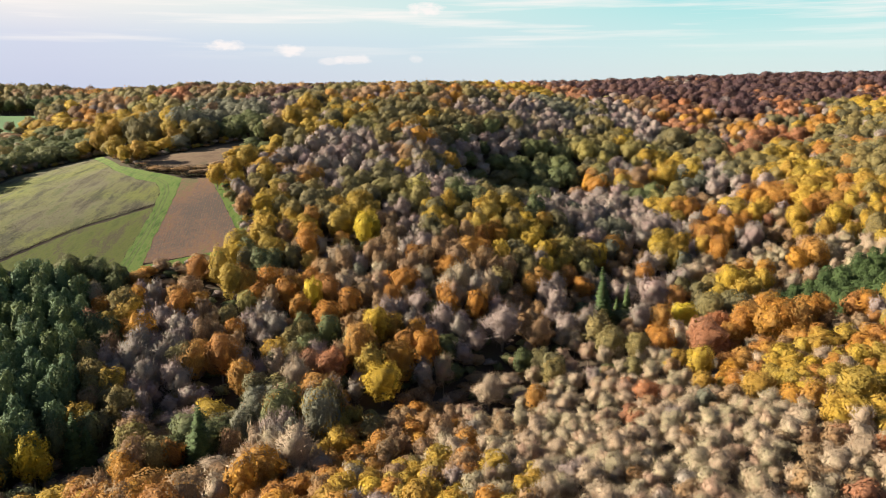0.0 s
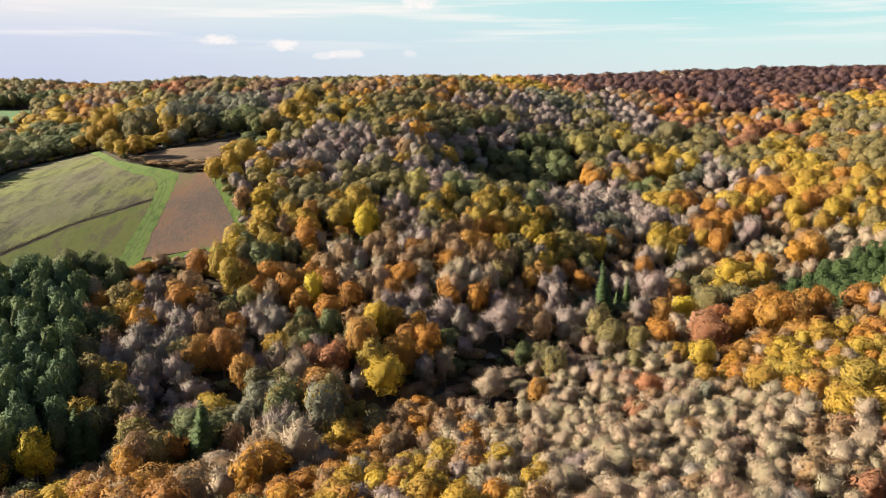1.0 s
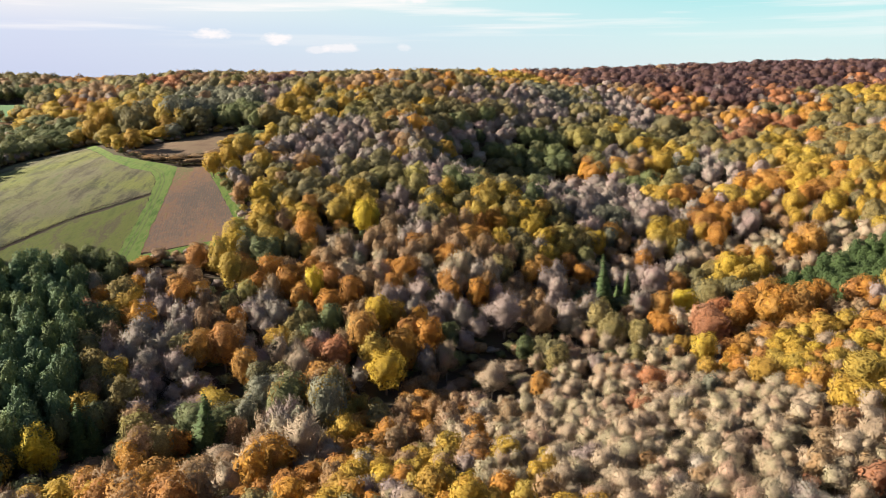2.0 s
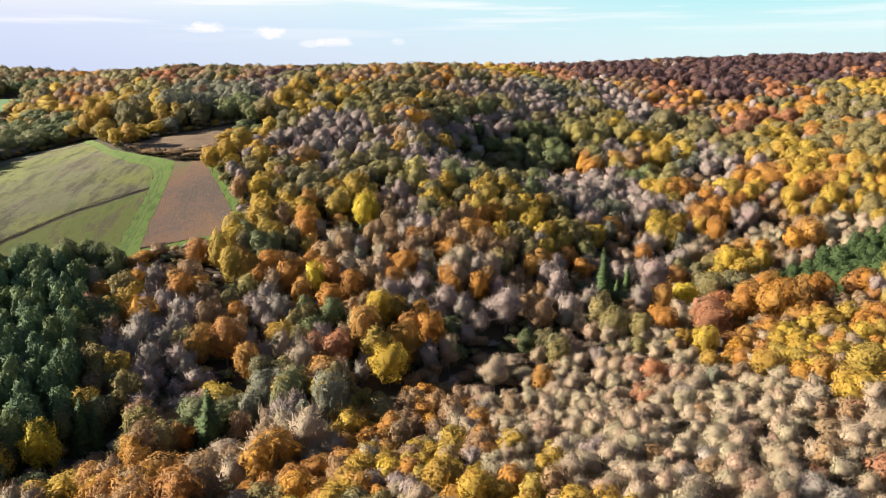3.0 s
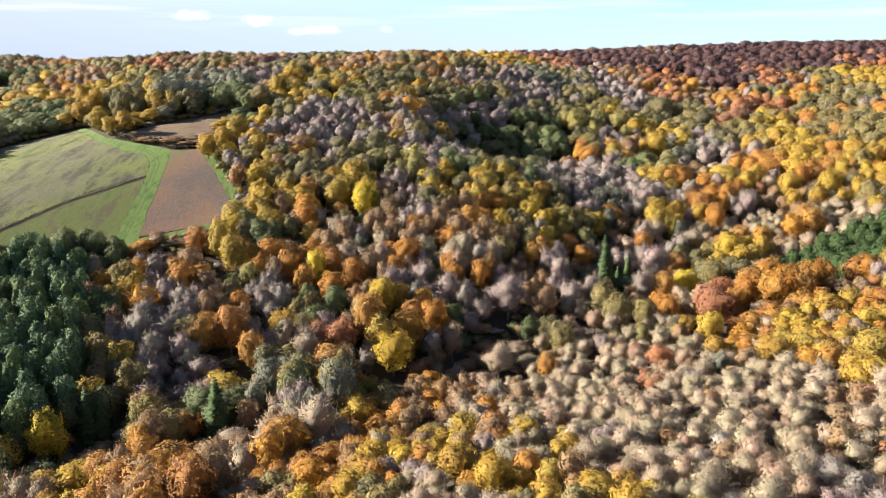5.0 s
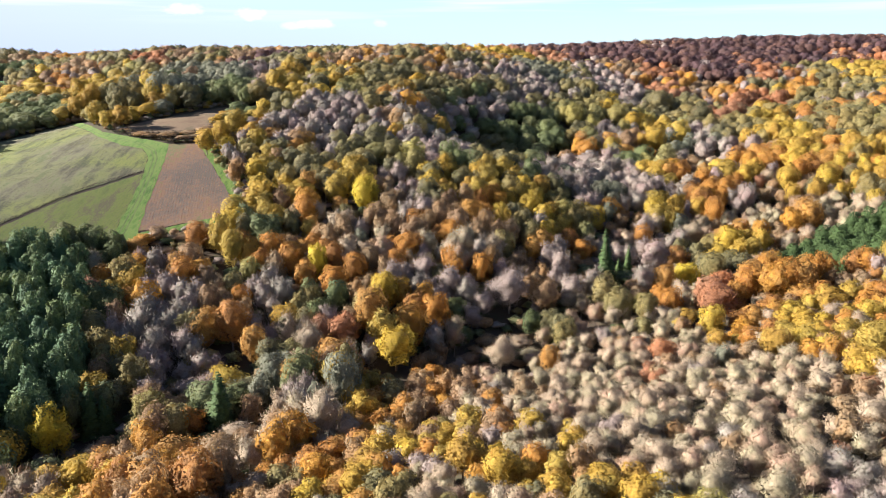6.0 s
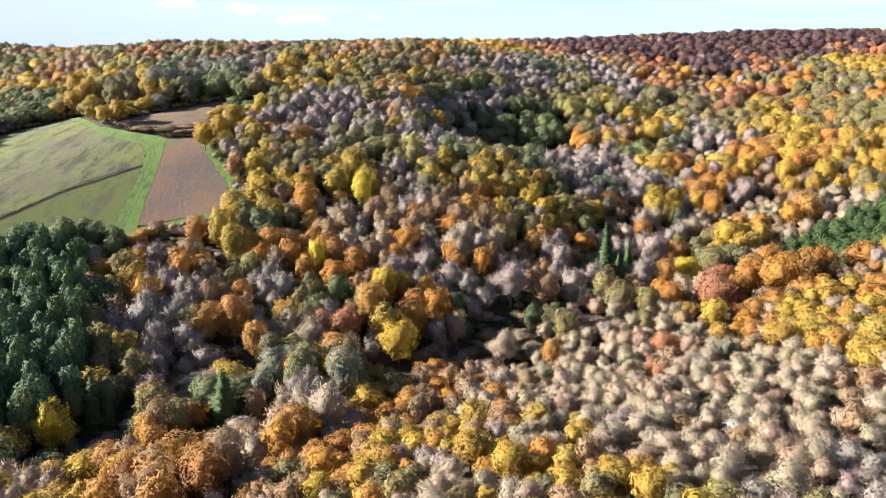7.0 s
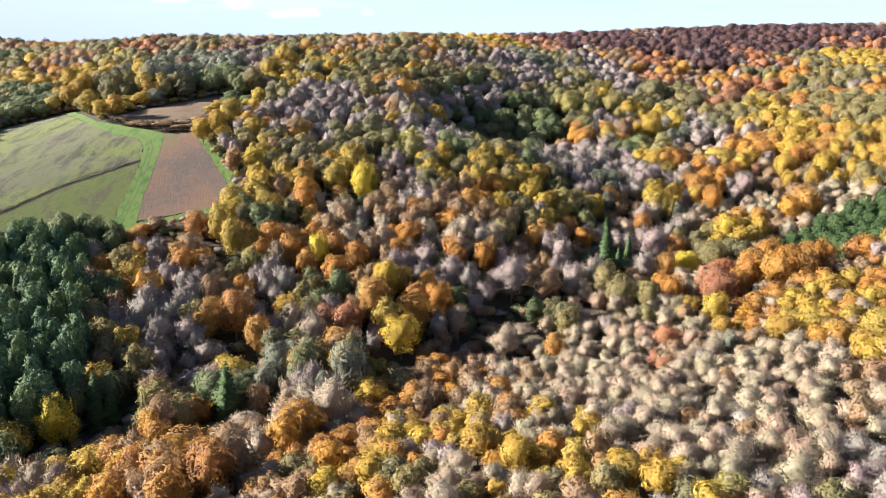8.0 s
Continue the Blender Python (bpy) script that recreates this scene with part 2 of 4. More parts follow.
def make_ground():
    def lines(fine0, fine1, step, lo, hi):
        a = list(np.arange(fine0, fine1 + 0.1, step))
        d, v = step, fine1
        while v < hi:
            d *= 1.35
            v += d
            a.append(min(v, hi))
        d, v = step, fine0
        while v > lo:
            d *= 1.35
            v -= d
            a.insert(0, max(v, lo))
        return np.array(a)

    xs, ys = lines(-340, 340, 6, -4600, 4600), lines(36, 640, 6, -2500, 4600)
    gx, gy = np.meshgrid(xs, ys)
    v = np.stack([gx.ravel(), gy.ravel(), ground_z(gx, gy).ravel()], 1)
    w = len(xs)
    i = (np.arange(len(ys) - 1)[:, None] * w + np.arange(w - 1)).ravel()
    me = raw_mesh("ground", v, np.stack([i, i + 1, i + 1 + w, i + w], 1), LITTER)
    me.polygons.foreach_set("use_smooth", np.ones(len(me.polygons), bool))
    tagged(new("ground", me), "woodland ground covered in brown leaf litter", "ground", kind="structure")


make_ground()

# ---------------------------------------------------------------- fields and track
POLYGONS = {
    "vineyard": [(-126, 357), (-112, 361), (-99, 336), (-89, 315), (-81, 298), (-89, 289), (-96, 285), (-112, 276), (-114, 275), (-118, 306)],
    "track": [(-193, 416), (-187, 416), (-162, 380), (-143, 367), (-130, 361), (-124, 358), (-120, 334), (-117, 310), (-115, 292), (-112, 274), (-96, 285), (-82, 293), (-80, 297), (-76, 290), (-94, 281), (-110, 270), (-119, 264), (-121, 282), (-122, 300), (-125, 324), (-128, 340), (-134, 351), (-145, 355), (-161, 371)],
    "stubble_field": [(-156, 391), (-144, 400), (-129, 410), (-111, 421), (-104, 404), (-112, 391), (-115, 375), (-136, 374), (-145, 377)],
    "pasture": [(-213, 350), (-218, 385), (-210, 400), (-193, 415), (-161, 371), (-145, 355), (-134, 351), (-128, 340), (-126, 326), (-137, 310), (-145, 300), (-151, 289), (-161, 267), (-172, 250), (-210, 319)],
    "green_vineyard": [(-125, 324), (-122, 300), (-121, 282), (-119, 266), (-127, 258), (-148, 241), (-163, 234), (-172, 248), (-160, 265), (-150, 287), (-144, 298), (-136, 308)],
    "meadow": [(-380, 584), (-323, 582), (-301, 578), (-289, 545), (-292, 526), (-314, 519), (-380, 519)],
}


def inside(poly, x, y):
    x, y = np.asarray(x, float), np.asarray(y, float)
    hit = np.zeros(x.shape, bool)
    for (x0, y0), (x1, y1) in zip(poly, poly[1:] + poly[:1]):
        if y0 != y1:
            hit ^= ((y0 > y) != (y1 > y)) & (x < (x1 - x0) * (y - y0) / (y1 - y0) + x0)
    return hit


def draped(name, poly, mat, lift, label, step=5.0):
    """A field that lies on the ground inside an outline, its edge slightly uneven."""
    edge = []
    for (x0, y0), (x1, y1) in zip(poly, poly[1:] + poly[:1]):
        k = max(1, int(math.hypot(x1 - x0, y1 - y0) / 3))
        for i in range(k):
            f = i / k
            j = 0.0 if i == 0 else 0.35
            edge.append((x0 + (x1 - x0) * f + random.uniform(-j, j), y0 + (y1 - y0) * f + random.uniform(-j, j)))
    xs, ys = [p[0] for p in poly], [p[1] for p in poly]
    gx, gy = np.meshgrid(np.arange(min(xs), max(xs), step), np.arange(min(ys), max(ys), step))
    keep = inside(poly, gx, gy)
    pts = [Vector(p) for p in edge] + [Vector((a, b)) for a, b in zip(gx[keep], gy[keep])]
    n = len(edge)
    v, _, f, *_ = delaunay_2d_cdt(pts, [(i, (i + 1) % n) for i in range(n)], [list(range(n))], 1, 1e-4)
    va = np.array([(p.x, p.y) for p in v])
    z = ground_z(va[:, 0], va[:, 1]) + lift
    me = raw_mesh(name, np.column_stack([va, z]), [list(t) for t in f if len(t) == 3], mat)
    if me.polygons[0].normal.z < 0:
        me.flip_normals()
    me.polygons.foreach_set("use_smooth", np.ones(len(me.polygons), bool))
    return tagged(new(name, me), label, "field", kind="structure")


draped("pasture", POLYGONS["pasture"], PASTURE, 0.12, "rough green and brown pasture on a gentle slope")
draped("vineyard_ground", POLYGONS["green_vineyard"], VINE_SWARD, 0.14, "grassy field planted in close green rows")
draped("vineyard_soil", POLYGONS["vineyard"], VINE_SOIL, 0.16, "reddish brown field planted in close rows")
draped("stubble_field", POLYGONS["stubble_field"], STUBBLE, 0.14, "bare brown stubble field beside the wood")
draped("meadow", POLYGONS["meadow"], MEADOW, 0.14, "smooth green meadow far behind the hedges")
draped("field_verge", [(-112, 361), (-99, 336), (-89, 315), (-80, 297), (-75, 299), (-84, 318), (-94, 339), (-106, 365)], GRASS, 0.18, "narrow grass verge between the vineyard and the wood")
draped("grass_track", POLYGONS["track"], GRASS, 0.20, "bright green grass track between the fields")

# ---------------------------------------------------------------- tree shapes

def ball(level):
    bm = bmesh.new()
    bmesh.ops.create_icosphere(bm, subdivisions=level, radius=1.0)
    v = np.array([p.co[:] for p in bm.verts])
    f = np.array([[p.index for p in t.verts] for t in bm.faces])
    bm.free()
    return v, f


# the surfaces of a crown for each lod, inmost first: how fine, how far out, how open
SPHERES = ball(1), ball(2), ball(3)
LAYERS = (
    ((1, 0.64, 0.0), (2, 0.93, 0.50)),
    ((1, 0.66, 0.0), (2, 0.94, 0.50)),
    ((0, 0.72, 0.0), (2, 0.98, 0.50)),
    ((0, 0.78, 0.0), (1, 1.0, 0.49)),
)


def unit(v):
    return v / np.maximum(np.linalg.norm(v, axis=-1, keepdims=True), 1e-9)


def flakes(rng, centre, normal, size):
    """One irregular triangle of leaves at each centre, facing roughly along its normal."""
    n = len(centre)
    nrm = unit(normal + rng.normal(0, 0.34, (n, 3)))
    a = unit(np.cross(nrm, rng.normal(0, 1, (n, 3))))
    b = np.cross(nrm, a)
    out = []
    for k in range(3):
        ang = 2.094 * k + rng.uniform(-0.5, 0.5, n)
        rad = size * rng.uniform(0.45, 0.85, n)
        out.append(centre + a * (np.cos(ang) * rad)[:, None] + b * (np.sin(ang) * rad)[:, None])
    v = np.stack(out, 1).reshape(-1, 3)
    return v, np.arange(3 * n).reshape(-1, 3)


def join(parts):
    vs, fs, k = [], [], 0
    for v, f in parts:
        vs.append(v)
        fs.append(f + k)
        k += len(v)
    return np.concatenate(vs), np.concatenate(fs)


def tube(p, q, r0, r1, sides=5):
    """A tapered limb from p to q."""
    p, q = np.asarray(p, float), np.asarray(q, float)
    d = unit(q - p)
    a = unit(np.cross(d, (0.31, 0.9, 0.2)))
    b = np.cross(d, a)
    ang = np.arange(sides) * 2 * math.pi / sides
    ring = np.cos(ang)[:, None] * a + np.sin(ang)[:, None] * b
    v = np.concatenate([p + ring * r0, q + ring * r1])
    i = np.arange(sides)
    j = (i + 1) % sides
    return v, np.concatenate([np.stack([i, j, j + sides], 1), np.stack([i, j + sides, i + sides], 1)])


TREE_H, TREE_R = 12.0, 4.0


def trunk_shape(rng, limbs, sides, top=0.62, base=0.24):
    parts = [tube((0, 0, -0.6), (rng.normal(0, 0.15), rng.normal(0, 0.15), TREE_H * 0.35), base, base * 0.7, sides)]
    head = parts[0][0][-sides:].mean(0)
    for k in range(limbs):
        ang = 6.283 * (k + rng.uniform(0, 0.6)) / max(limbs, 1)
        r = TREE_R * rng.uniform(0.25, 0.6)
        mid = head + np.array([math.cos(ang) * r * 0.5, math.sin(ang) * r * 0.5, TREE_H * rng.uniform(0.12, 0.2)])
        tip = np.array([math.cos(ang) * r, math.sin(ang) * r, TREE_H * rng.uniform(top, top + 0.2)])
        parts += [tube(head - (0, 0, 0.3), mid, base * 0.5, base * 0.33, max(3, sides - 2)), tube(mid, tip, base * 0.33, base * 0.1, 3)]
    return join(parts)


def lobed(rng, lobes, bottom, cone=0.0):
    """The lobes that make up a domed crown: centres, radii and the crown's middle."""
    mid = np.array([0, 0, TREE_H * (0.5 + bottom * 0.45)])
    half = np.array([TREE_R, TREE_R, TREE_H * (0.5 - bottom * 0.45)])
    c, r = [], []
    for k in range(lobes):
        f = (k + 0.5) / lobes
        up = -0.85 + 1.8 * f
        flat = math.sqrt(max(0.0, 1 - min(1, up * up)))
        ang = k * 2.4 + rng.uniform(-0.5, 0.5)
        wide = (1 - cone * (0.5 + 0.5 * up)) * rng.uniform(0.85, 1.08)
        lr = TREE_R * rng.uniform(0.36, 0.50) * (1 - 0.5 * cone * f) * (12 / lobes) ** 0.25
        c.append(mid + (half - lr * 0.8) * (flat * math.cos(ang) * wide, flat * math.sin(ang) * wide, up * rng.uniform(0.85, 1.0)))
        r.append(lr)
    return np.array(c), np.array(r), mid


def on_lobes(rng, c, r, count, inner, outer, depth):
    """Points spread over the outside of the lobes, and the ways they face."""
    m = count * 4
    pick = rng.choice(len(r), m, p=r ** 2 / (r ** 2).sum())
    d = unit(rng.normal(0, 1, (m, 3)) + (0, 0, 0.3))
    pos = c[pick] + d * (r[pick] * rng.uniform(inner, outer, m))[:, None]
    deep = np.min(np.linalg.norm(pos[:, None] - c[None], axis=2) / r[None], axis=1)
    keep = np.where(deep > depth)[0][:count]
    return pos[keep], d[keep]


def lobe_mass(rng, c, r, mid, lod, size=1.0, rough=0.10):
    """The mass of a crown: nested surfaces that follow its lobes, knobbly with clumps of leaves, the outer ones open like lace."""
    off, parts, lace = rng.uniform(0, 50), [], []
    rel = c - mid
    for fine, far, thin in LAYERS[lod]:
        v, f = SPHERES[fine]
        ahead = v @ rel.T
        gap = (rel ** 2).sum(1)[None] - ahead ** 2
        reach = np.where(gap < r ** 2, ahead + np.sqrt(np.maximum(r ** 2 - gap, 0)), 0).max(1)
        p = v * np.maximum(reach, TREE_R * 0.42)[:, None]
        knob = np.array([noise.noise(Vector(q) * 0.62 + Vector((off, off, 0))) + 0.6 * noise.noise(Vector(q) * 1.5 + Vector((0, off, off))) for q in p])
        parts.append((mid + p * (far * size * (1 + rough * knob) * rng.uniform(0.95, 1.04, len(v)))[:, None], f))
        lace.append(np.full(len(v), thin))
    return join(parts), np.concatenate(lace)


def rounded(rng, mass, loose, c, r, mid, soft=0.45, frizz=0.30):
    """Joins a crown's mass and its loose leaves or twigs; the loose ones face outwards with the mass, so that it shades as one soft dome."""
    (v, f), lace = mass
    flat = np.cross(v[f[:, 1]] - v[f[:, 0]], v[f[:, 2]] - v[f[:, 0]])
    n = np.zeros_like(v)
    for j in range(3):
        np.add.at(n, f[:, j], flat)
    n = unit(unit(n) + unit((v - mid) / (TREE_R, TREE_R, TREE_H * 0.5)) * soft)
    lv, lf = loose
    m = lv[lf].mean(1)
    k = np.argmin(np.linalg.norm(m[:, None] - c[None], axis=2) / r[None], axis=1)
    out = unit(unit(m - c[k]) * 0.8 + unit((m - mid) / (TREE_R, TREE_R, TREE_H * 0.5)) * soft)
    flat = unit(np.cross(lv[lf[:, 1]] - lv[lf[:, 0]], lv[lf[:, 2]] - lv[lf[:, 0]]))
    turn = (flat * out).sum(1) < 0
    lf = lf.copy()
    lf[turn] = lf[turn][:, ::-1]
    flat[turn] *= -1
    ln = np.zeros_like(lv)
    for j in range(3):
        np.add.at(ln, lf[:, j], out + flat * frizz)
    return np.concatenate([v, lv]), np.concatenate([f, lf + len(v)]), np.concatenate([n, unit(ln)]), np.concatenate([lace, np.zeros(len(lv))])


def leafy_shape(rng, lobes, leaves, size, lod, bottom=0.08, cone=0.0):
    """A domed crown of uneven lobes, thick with small leaf clumps. cone: how far it narrows upwards."""
    c, r, mid = lobed(rng, lobes, bottom, cone)
    pos, d = on_lobes(rng, c, r, leaves, 0.86, 1.14, 0.85)
    return rounded(rng, lobe_mass(rng, c, r, mid, lod), flakes(rng, pos, d, size), c, r, mid)


def slivers(rng, foot, tip, width, out=0.0):
    """Fine tapering twigs, one narrow triangle each, broad side mostly outwards."""
    n = len(foot)
    side = unit(np.cross(tip - foot, rng.normal(0, 1, (n, 3)) * 0.5 + out)) * (width * rng.uniform(0.6, 1.3, n))[:, None]
    return np.stack([foot - side * 0.5, foot + side * 0.5, tip], 1).reshape(-1, 3), np.arange(3 * n).reshape(-1, 3)


def domed_shape(rng, lobes, twigs, width, leaves, leaf, lod, solid=0.9, bottom=0.06):
    """A crown of dense fine twigs in soft domes: a close thicket, and the twigs that bristle out of it."""
    c, r, mid = lobed(rng, lobes, bottom)
    r = r * 1.12
    mass = lobe_mass(rng, c, r, mid, lod, solid, 0.08)
    pos, d = on_lobes(rng, c, r, twigs, 0.78, 1.12, 0.77)
    way = unit(d * 0.8 + rng.normal(0, 0.34, d.shape) + (0, 0, 0.45))
    loose = slivers(rng, pos - way * rng.uniform(0.5, 1.5, len(pos))[:, None], pos + way * rng.uniform(0.15, 0.5, (len(pos), 1)), width, d)
    if leaves:
        pos, d = on_lobes(rng, c, r, leaves, 0.88, 1.10, 0.86)
        loose = join([loose, flakes(rng, pos, d, leaf)])
    return rounded(rng, mass, loose, c, r, mid, 0.6, 0.42)


def spruce_shape(rng, tiers, per, width=1.0):
    """Drooping whorls of needled boughs round a spire."""
    parts = [(np.concatenate([np.stack([np.cos(a := np.arange(8) * 0.785) * TREE_R * 0.45, np.sin(a) * TREE_R * 0.45, np.full(8, TREE_H * 0.08)], 1), [[0, 0, TREE_H * 0.93]]]), np.array([[i, (i + 1) % 8, 8] for i in range(8)]))]
    vs = []
    for k in range(tiers):
        f = k / (tiers - 1)
        z = TREE_H * (0.07 + 0.91 * f)
        r = TREE_R * width * (1 - f) ** 0.85 * rng.uniform(0.85, 1.1) + 0.15
        m = max(4, int(per * (1 - 0.55 * f)))
        for j in range(m):
            ang = 6.283 * (j + rng.uniform(-0.3, 0.3)) / m + k * 0.7
            rr = r * rng.uniform(0.72, 1.12)
            o = np.array([math.cos(ang), math.sin(ang), 0])
            s = np.array([-math.sin(ang), math.cos(ang), 0])
            w = (0.22 * rr + 0.22) * rng.uniform(0.8, 1.3)
            a, m1, e = np.array([0, 0, z + 0.18 * rr]), o * rr * 0.62 + (0, 0, z), o * rr + (0, 0, z - 0.16 * rr + 0.12)
            lo = np.array([0, 0, -0.28 * rr * 0.5])
            vs += [a, m1 + s * w + lo, e, a, e, m1 - s * w + lo]
            for q in (0.45, 0.72, 0.9):
                t = o * rr * q + (0, 0, z + 0.1 * rr - 0.2 * rr * q) + rng.normal(0, 0.05, 3)
                g = s * (w * rng.choice((-1.0, 1.0)) * rng.uniform(0.9, 1.5))
                vs += [t, t + g + o * 0.25 + (0, 0, -0.15), t + o * 0.35 + (0, 0, 0.05)]
    v = np.array(vs)
    axis = np.stack([np.zeros(9), np.zeros(9), np.linspace(0.05, 0.9, 9) * TREE_H], 1)
    return rounded(rng, (parts[0], np.zeros(len(parts[0][0]))), (v, np.arange(len(v)).reshape(-1, 3)), axis, np.linspace(1.0, 0.3, 9) * TREE_R, np.array([0, 0, TREE_H * 0.3]))


# thinning and leafless kinds: domes, twigs, leaf clumps, how far the thicket reaches
TWIGGY = {"bare": (7, 1500, 0, 0.84), "grey": (8, 1500, 0, 0.80), "russet": (9, 800, 420, 0.92), "thin": (11, 360, 800, 0.98)}


def bush_pair(kind, rng, lod):
    """Trunk and crown of a kind of tree; lod 0 is the fullest, 3 the sparest."""
    trunk = trunk_shape(rng, (6, 3, 0, 0)[lod], (6, 4, 3, 3)[lod])
    if kind in TWIGGY or kind[:4] == "thin":
        lobes, twigs, leaves, solid = TWIGGY[kind[:4] if kind[:4] == "thin" else kind]
        crown = domed_shape(rng, lobes, int(twigs * (1, 0.45, 0.09, 0.02)[lod]), (0.075, 0.14, 0.30, 0.6)[lod], int(leaves * (1, 0.45, 0.14, 0.04)[lod]), (0.24, 0.36, 0.5, 0.9)[lod], lod, solid)
        trunk = trunk_shape(rng, (7, 4, 0, 0)[lod], (5, 4, 3, 3)[lod], 0.7)
    elif kind == "spruce":
        crown = spruce_shape(rng, (24, 15, 10, 6)[lod], (12, 9, 7, 5)[lod])
    elif kind in ("pine", "fir"):
        crown = leafy_shape(rng, (26, 22, 12, 7)[lod], (1300, 800, 160, 30)[lod], (0.34, 0.44, 0.8, 1.2)[lod], lod, 0.04, 0.55)
    else:
        crown = leafy_shape(rng, (22, 18, 14, 9)[lod], (1300, 560, 130, 24)[lod], (0.26, 0.38, 0.62, 1.05)[lod], lod)
    return trunk, crown


KINDS = ("thin_gold", "thin_orange", "thin_rust", "gold", "orange", "rust", "russet", "olive", "lime", "green", "purple", "pine", "fir", "spruce", "bare", "grey", "lemon", "sage")
SHAPES = {}
for ki, kind in enumerate(KINDS):
    for lod, count in enumerate((3, 3, 3, 3)):
        for var in range(count):
            SHAPES[kind, lod, var] = bush_pair(kind, np.random.default_rng(100 * ki + 10 * lod + var), lod)

NAMES = {
    "gold": ("golden_tree", "broadleaf tree with dense golden yellow leaves"),
    "orange": ("orange_tree", "broadleaf tree with orange autumn leaves"),
    "rust": ("rust_tree", "broadleaf tree with rust red autumn leaves"),
    "russet": ("russet_tree", "half bare tree with brown withered leaves"),
    "thin_gold": ("yellowing_tree", "thinning tree with sparse yellow leaves"),
    "thin_orange": ("thinning_tree", "thinning tree with sparse orange-brown leaves"),
    "thin_rust": ("reddish_tree", "thinning tree with sparse pinkish red leaves"),
    "lemon": ("yellow_tree", "tree in full bright lemon yellow leaf"),
    "sage": ("willow_tree", "willow with pale grey-green leaves"),
    "olive": ("oak_tree", "oak tree with olive green to yellow leaves"),
    "lime": ("lime_tree", "tree with pale yellow-green leaves"),
    "green": ("green_tree", "ivy-clad tree that is still dark green"),
    "purple": ("beech_tree", "beech tree with purple-brown leaves"),
    "pine": ("pine_tree", "dark blue-green pine in a dense stand"),
    "fir": ("fir_tree", "dark green fir in a close plantation"),
    "spruce": ("spruce_tree", "dark green spruce with a pointed spire"),
    "bare": ("bare_tree", "leafless tree with pale beige twigs"),
    "grey": ("grey_tree", "leafless tree with dull grey twigs"),
}
MESHES = {}


def tree(kind, x, y, height, radius, var=None, lod=0, label=""):
    """One tree on the ground: an empty at its foot with its trunk and its crown."""
    var = random.randrange(3) if var is None else var
    if (kind, lod, var) not in MESHES:
        t, c = SHAPES[kind, lod, var]
        MESHES[kind, lod, var] = raw_mesh("trunk", *t, BARK), raw_mesh("crown", c[0], c[1], LEAF[kind], None, c[2], c[3])
    name, words = NAMES[kind]
    ob = new(name)
    ob.matrix_world = pose(x, y, float(ground_z(x, y)), random.uniform(-3, 3), random.uniform(-3, 3), random.uniform(0, 360)) @ Matrix.Diagonal((radius / TREE_R, radius / TREE_R, height / TREE_H, 1))
    for part_name, me in zip(("trunk", "crown"), MESHES[kind, lod, var]):
        new(part_name, me).parent = ob
    return tagged(ob, label or words, "tree", group=words)


# ---------------------------------------------------------------- which trees grow where
GROVES = collections.defaultdict(list)
GROVES["purple"] += [(-111, 531), (240, 577), (220, 582), (341, 646), (321, 653), (128, 659), (299, 660), (154, 666), (277, 666), (179, 670), (254, 670), (205, 672), (230, 672), (433, 766), (412, 780), (391, 796), (369, 814), (348, 835), (328, 864), (317, 922)]
GROVES["olive"] += [(39, 79), (20, 83), (31, 84), (21, 86), (-1, 90), (-8, 98), (-20, 99), (-24, 101), (-25, 108), (-15, 109), (-36, 122), (-71, 162), (-77, 163), (-81, 174), (-19, 178), (-55, 182), (-92, 183), (-85, 183), (-63, 183), (-109, 191), (-95, 192), (-50, 193), (-99, 203), (-68, 204), (-76, 207), (-44, 207), (30, 211), (55, 211), (-46, 218), (-29, 219), (-65, 228), (52, 232), (-103, 237), (90, 238), (-3, 242), (17, 256), (90, 263), (-73, 265), (-53, 265), (29, 270), (51, 277), (30, 281), (-2, 287), (44, 295), (21, 300)]
GROVES["olive"] += [(45, 307), (11, 312), (-13, 313), (-60, 315), (-48, 315), (-62, 330), (-38, 330), (-25, 330), (24, 334), (-77, 344), (-39, 347), (200, 353), (-27, 366), (-201, 367), (186, 378), (218, 385), (1, 386), (91, 399), (211, 400), (168, 402), (-132, 404), (-73, 404), (-29, 404), (32, 410), (156, 411), (-166, 419), (80, 420), (2, 427), (-92, 431), (-61, 431), (-30, 435), (185, 444), (2, 449), (120, 451), (138, 454), (155, 455), (19, 457), (243, 459), (71, 460), (-65, 464), (-48, 465), (-235, 467), (-31, 467), (37, 467), (90, 470)]
GROVES["olive"] += [(-185, 471), (-14, 471), (110, 481), (278, 491), (150, 495), (170, 498), (-178, 502), (267, 505), (-15, 507), (98, 510), (-199, 511), (-71, 516), (-91, 524), (23, 526), (239, 527), (-151, 538), (291, 552), (-276, 556), (-217, 562), (109, 565), (-339, 644)]
GROVES["russet"] += [(16, 84), (11, 90), (4, 93), (-16, 97), (-39, 110), (-35, 114), (-11, 117), (-40, 118), (-16, 121), (-62, 125), (0, 128), (-48, 130), (-65, 133), (80, 150), (-80, 152), (76, 154), (-5, 155), (-11, 158), (-57, 159), (-64, 161), (-46, 170), (-53, 171), (-74, 174), (3, 175), (-12, 177), (-105, 182), (-99, 183), (-102, 192), (-35, 192), (-19, 193), (-4, 197), (115, 201), (-100, 205), (111, 208), (-28, 209), (13, 212), (-71, 217), (-63, 217), (-21, 221), (-74, 228), (60, 229), (-30, 230), (124, 232), (34, 233), (24, 234)]
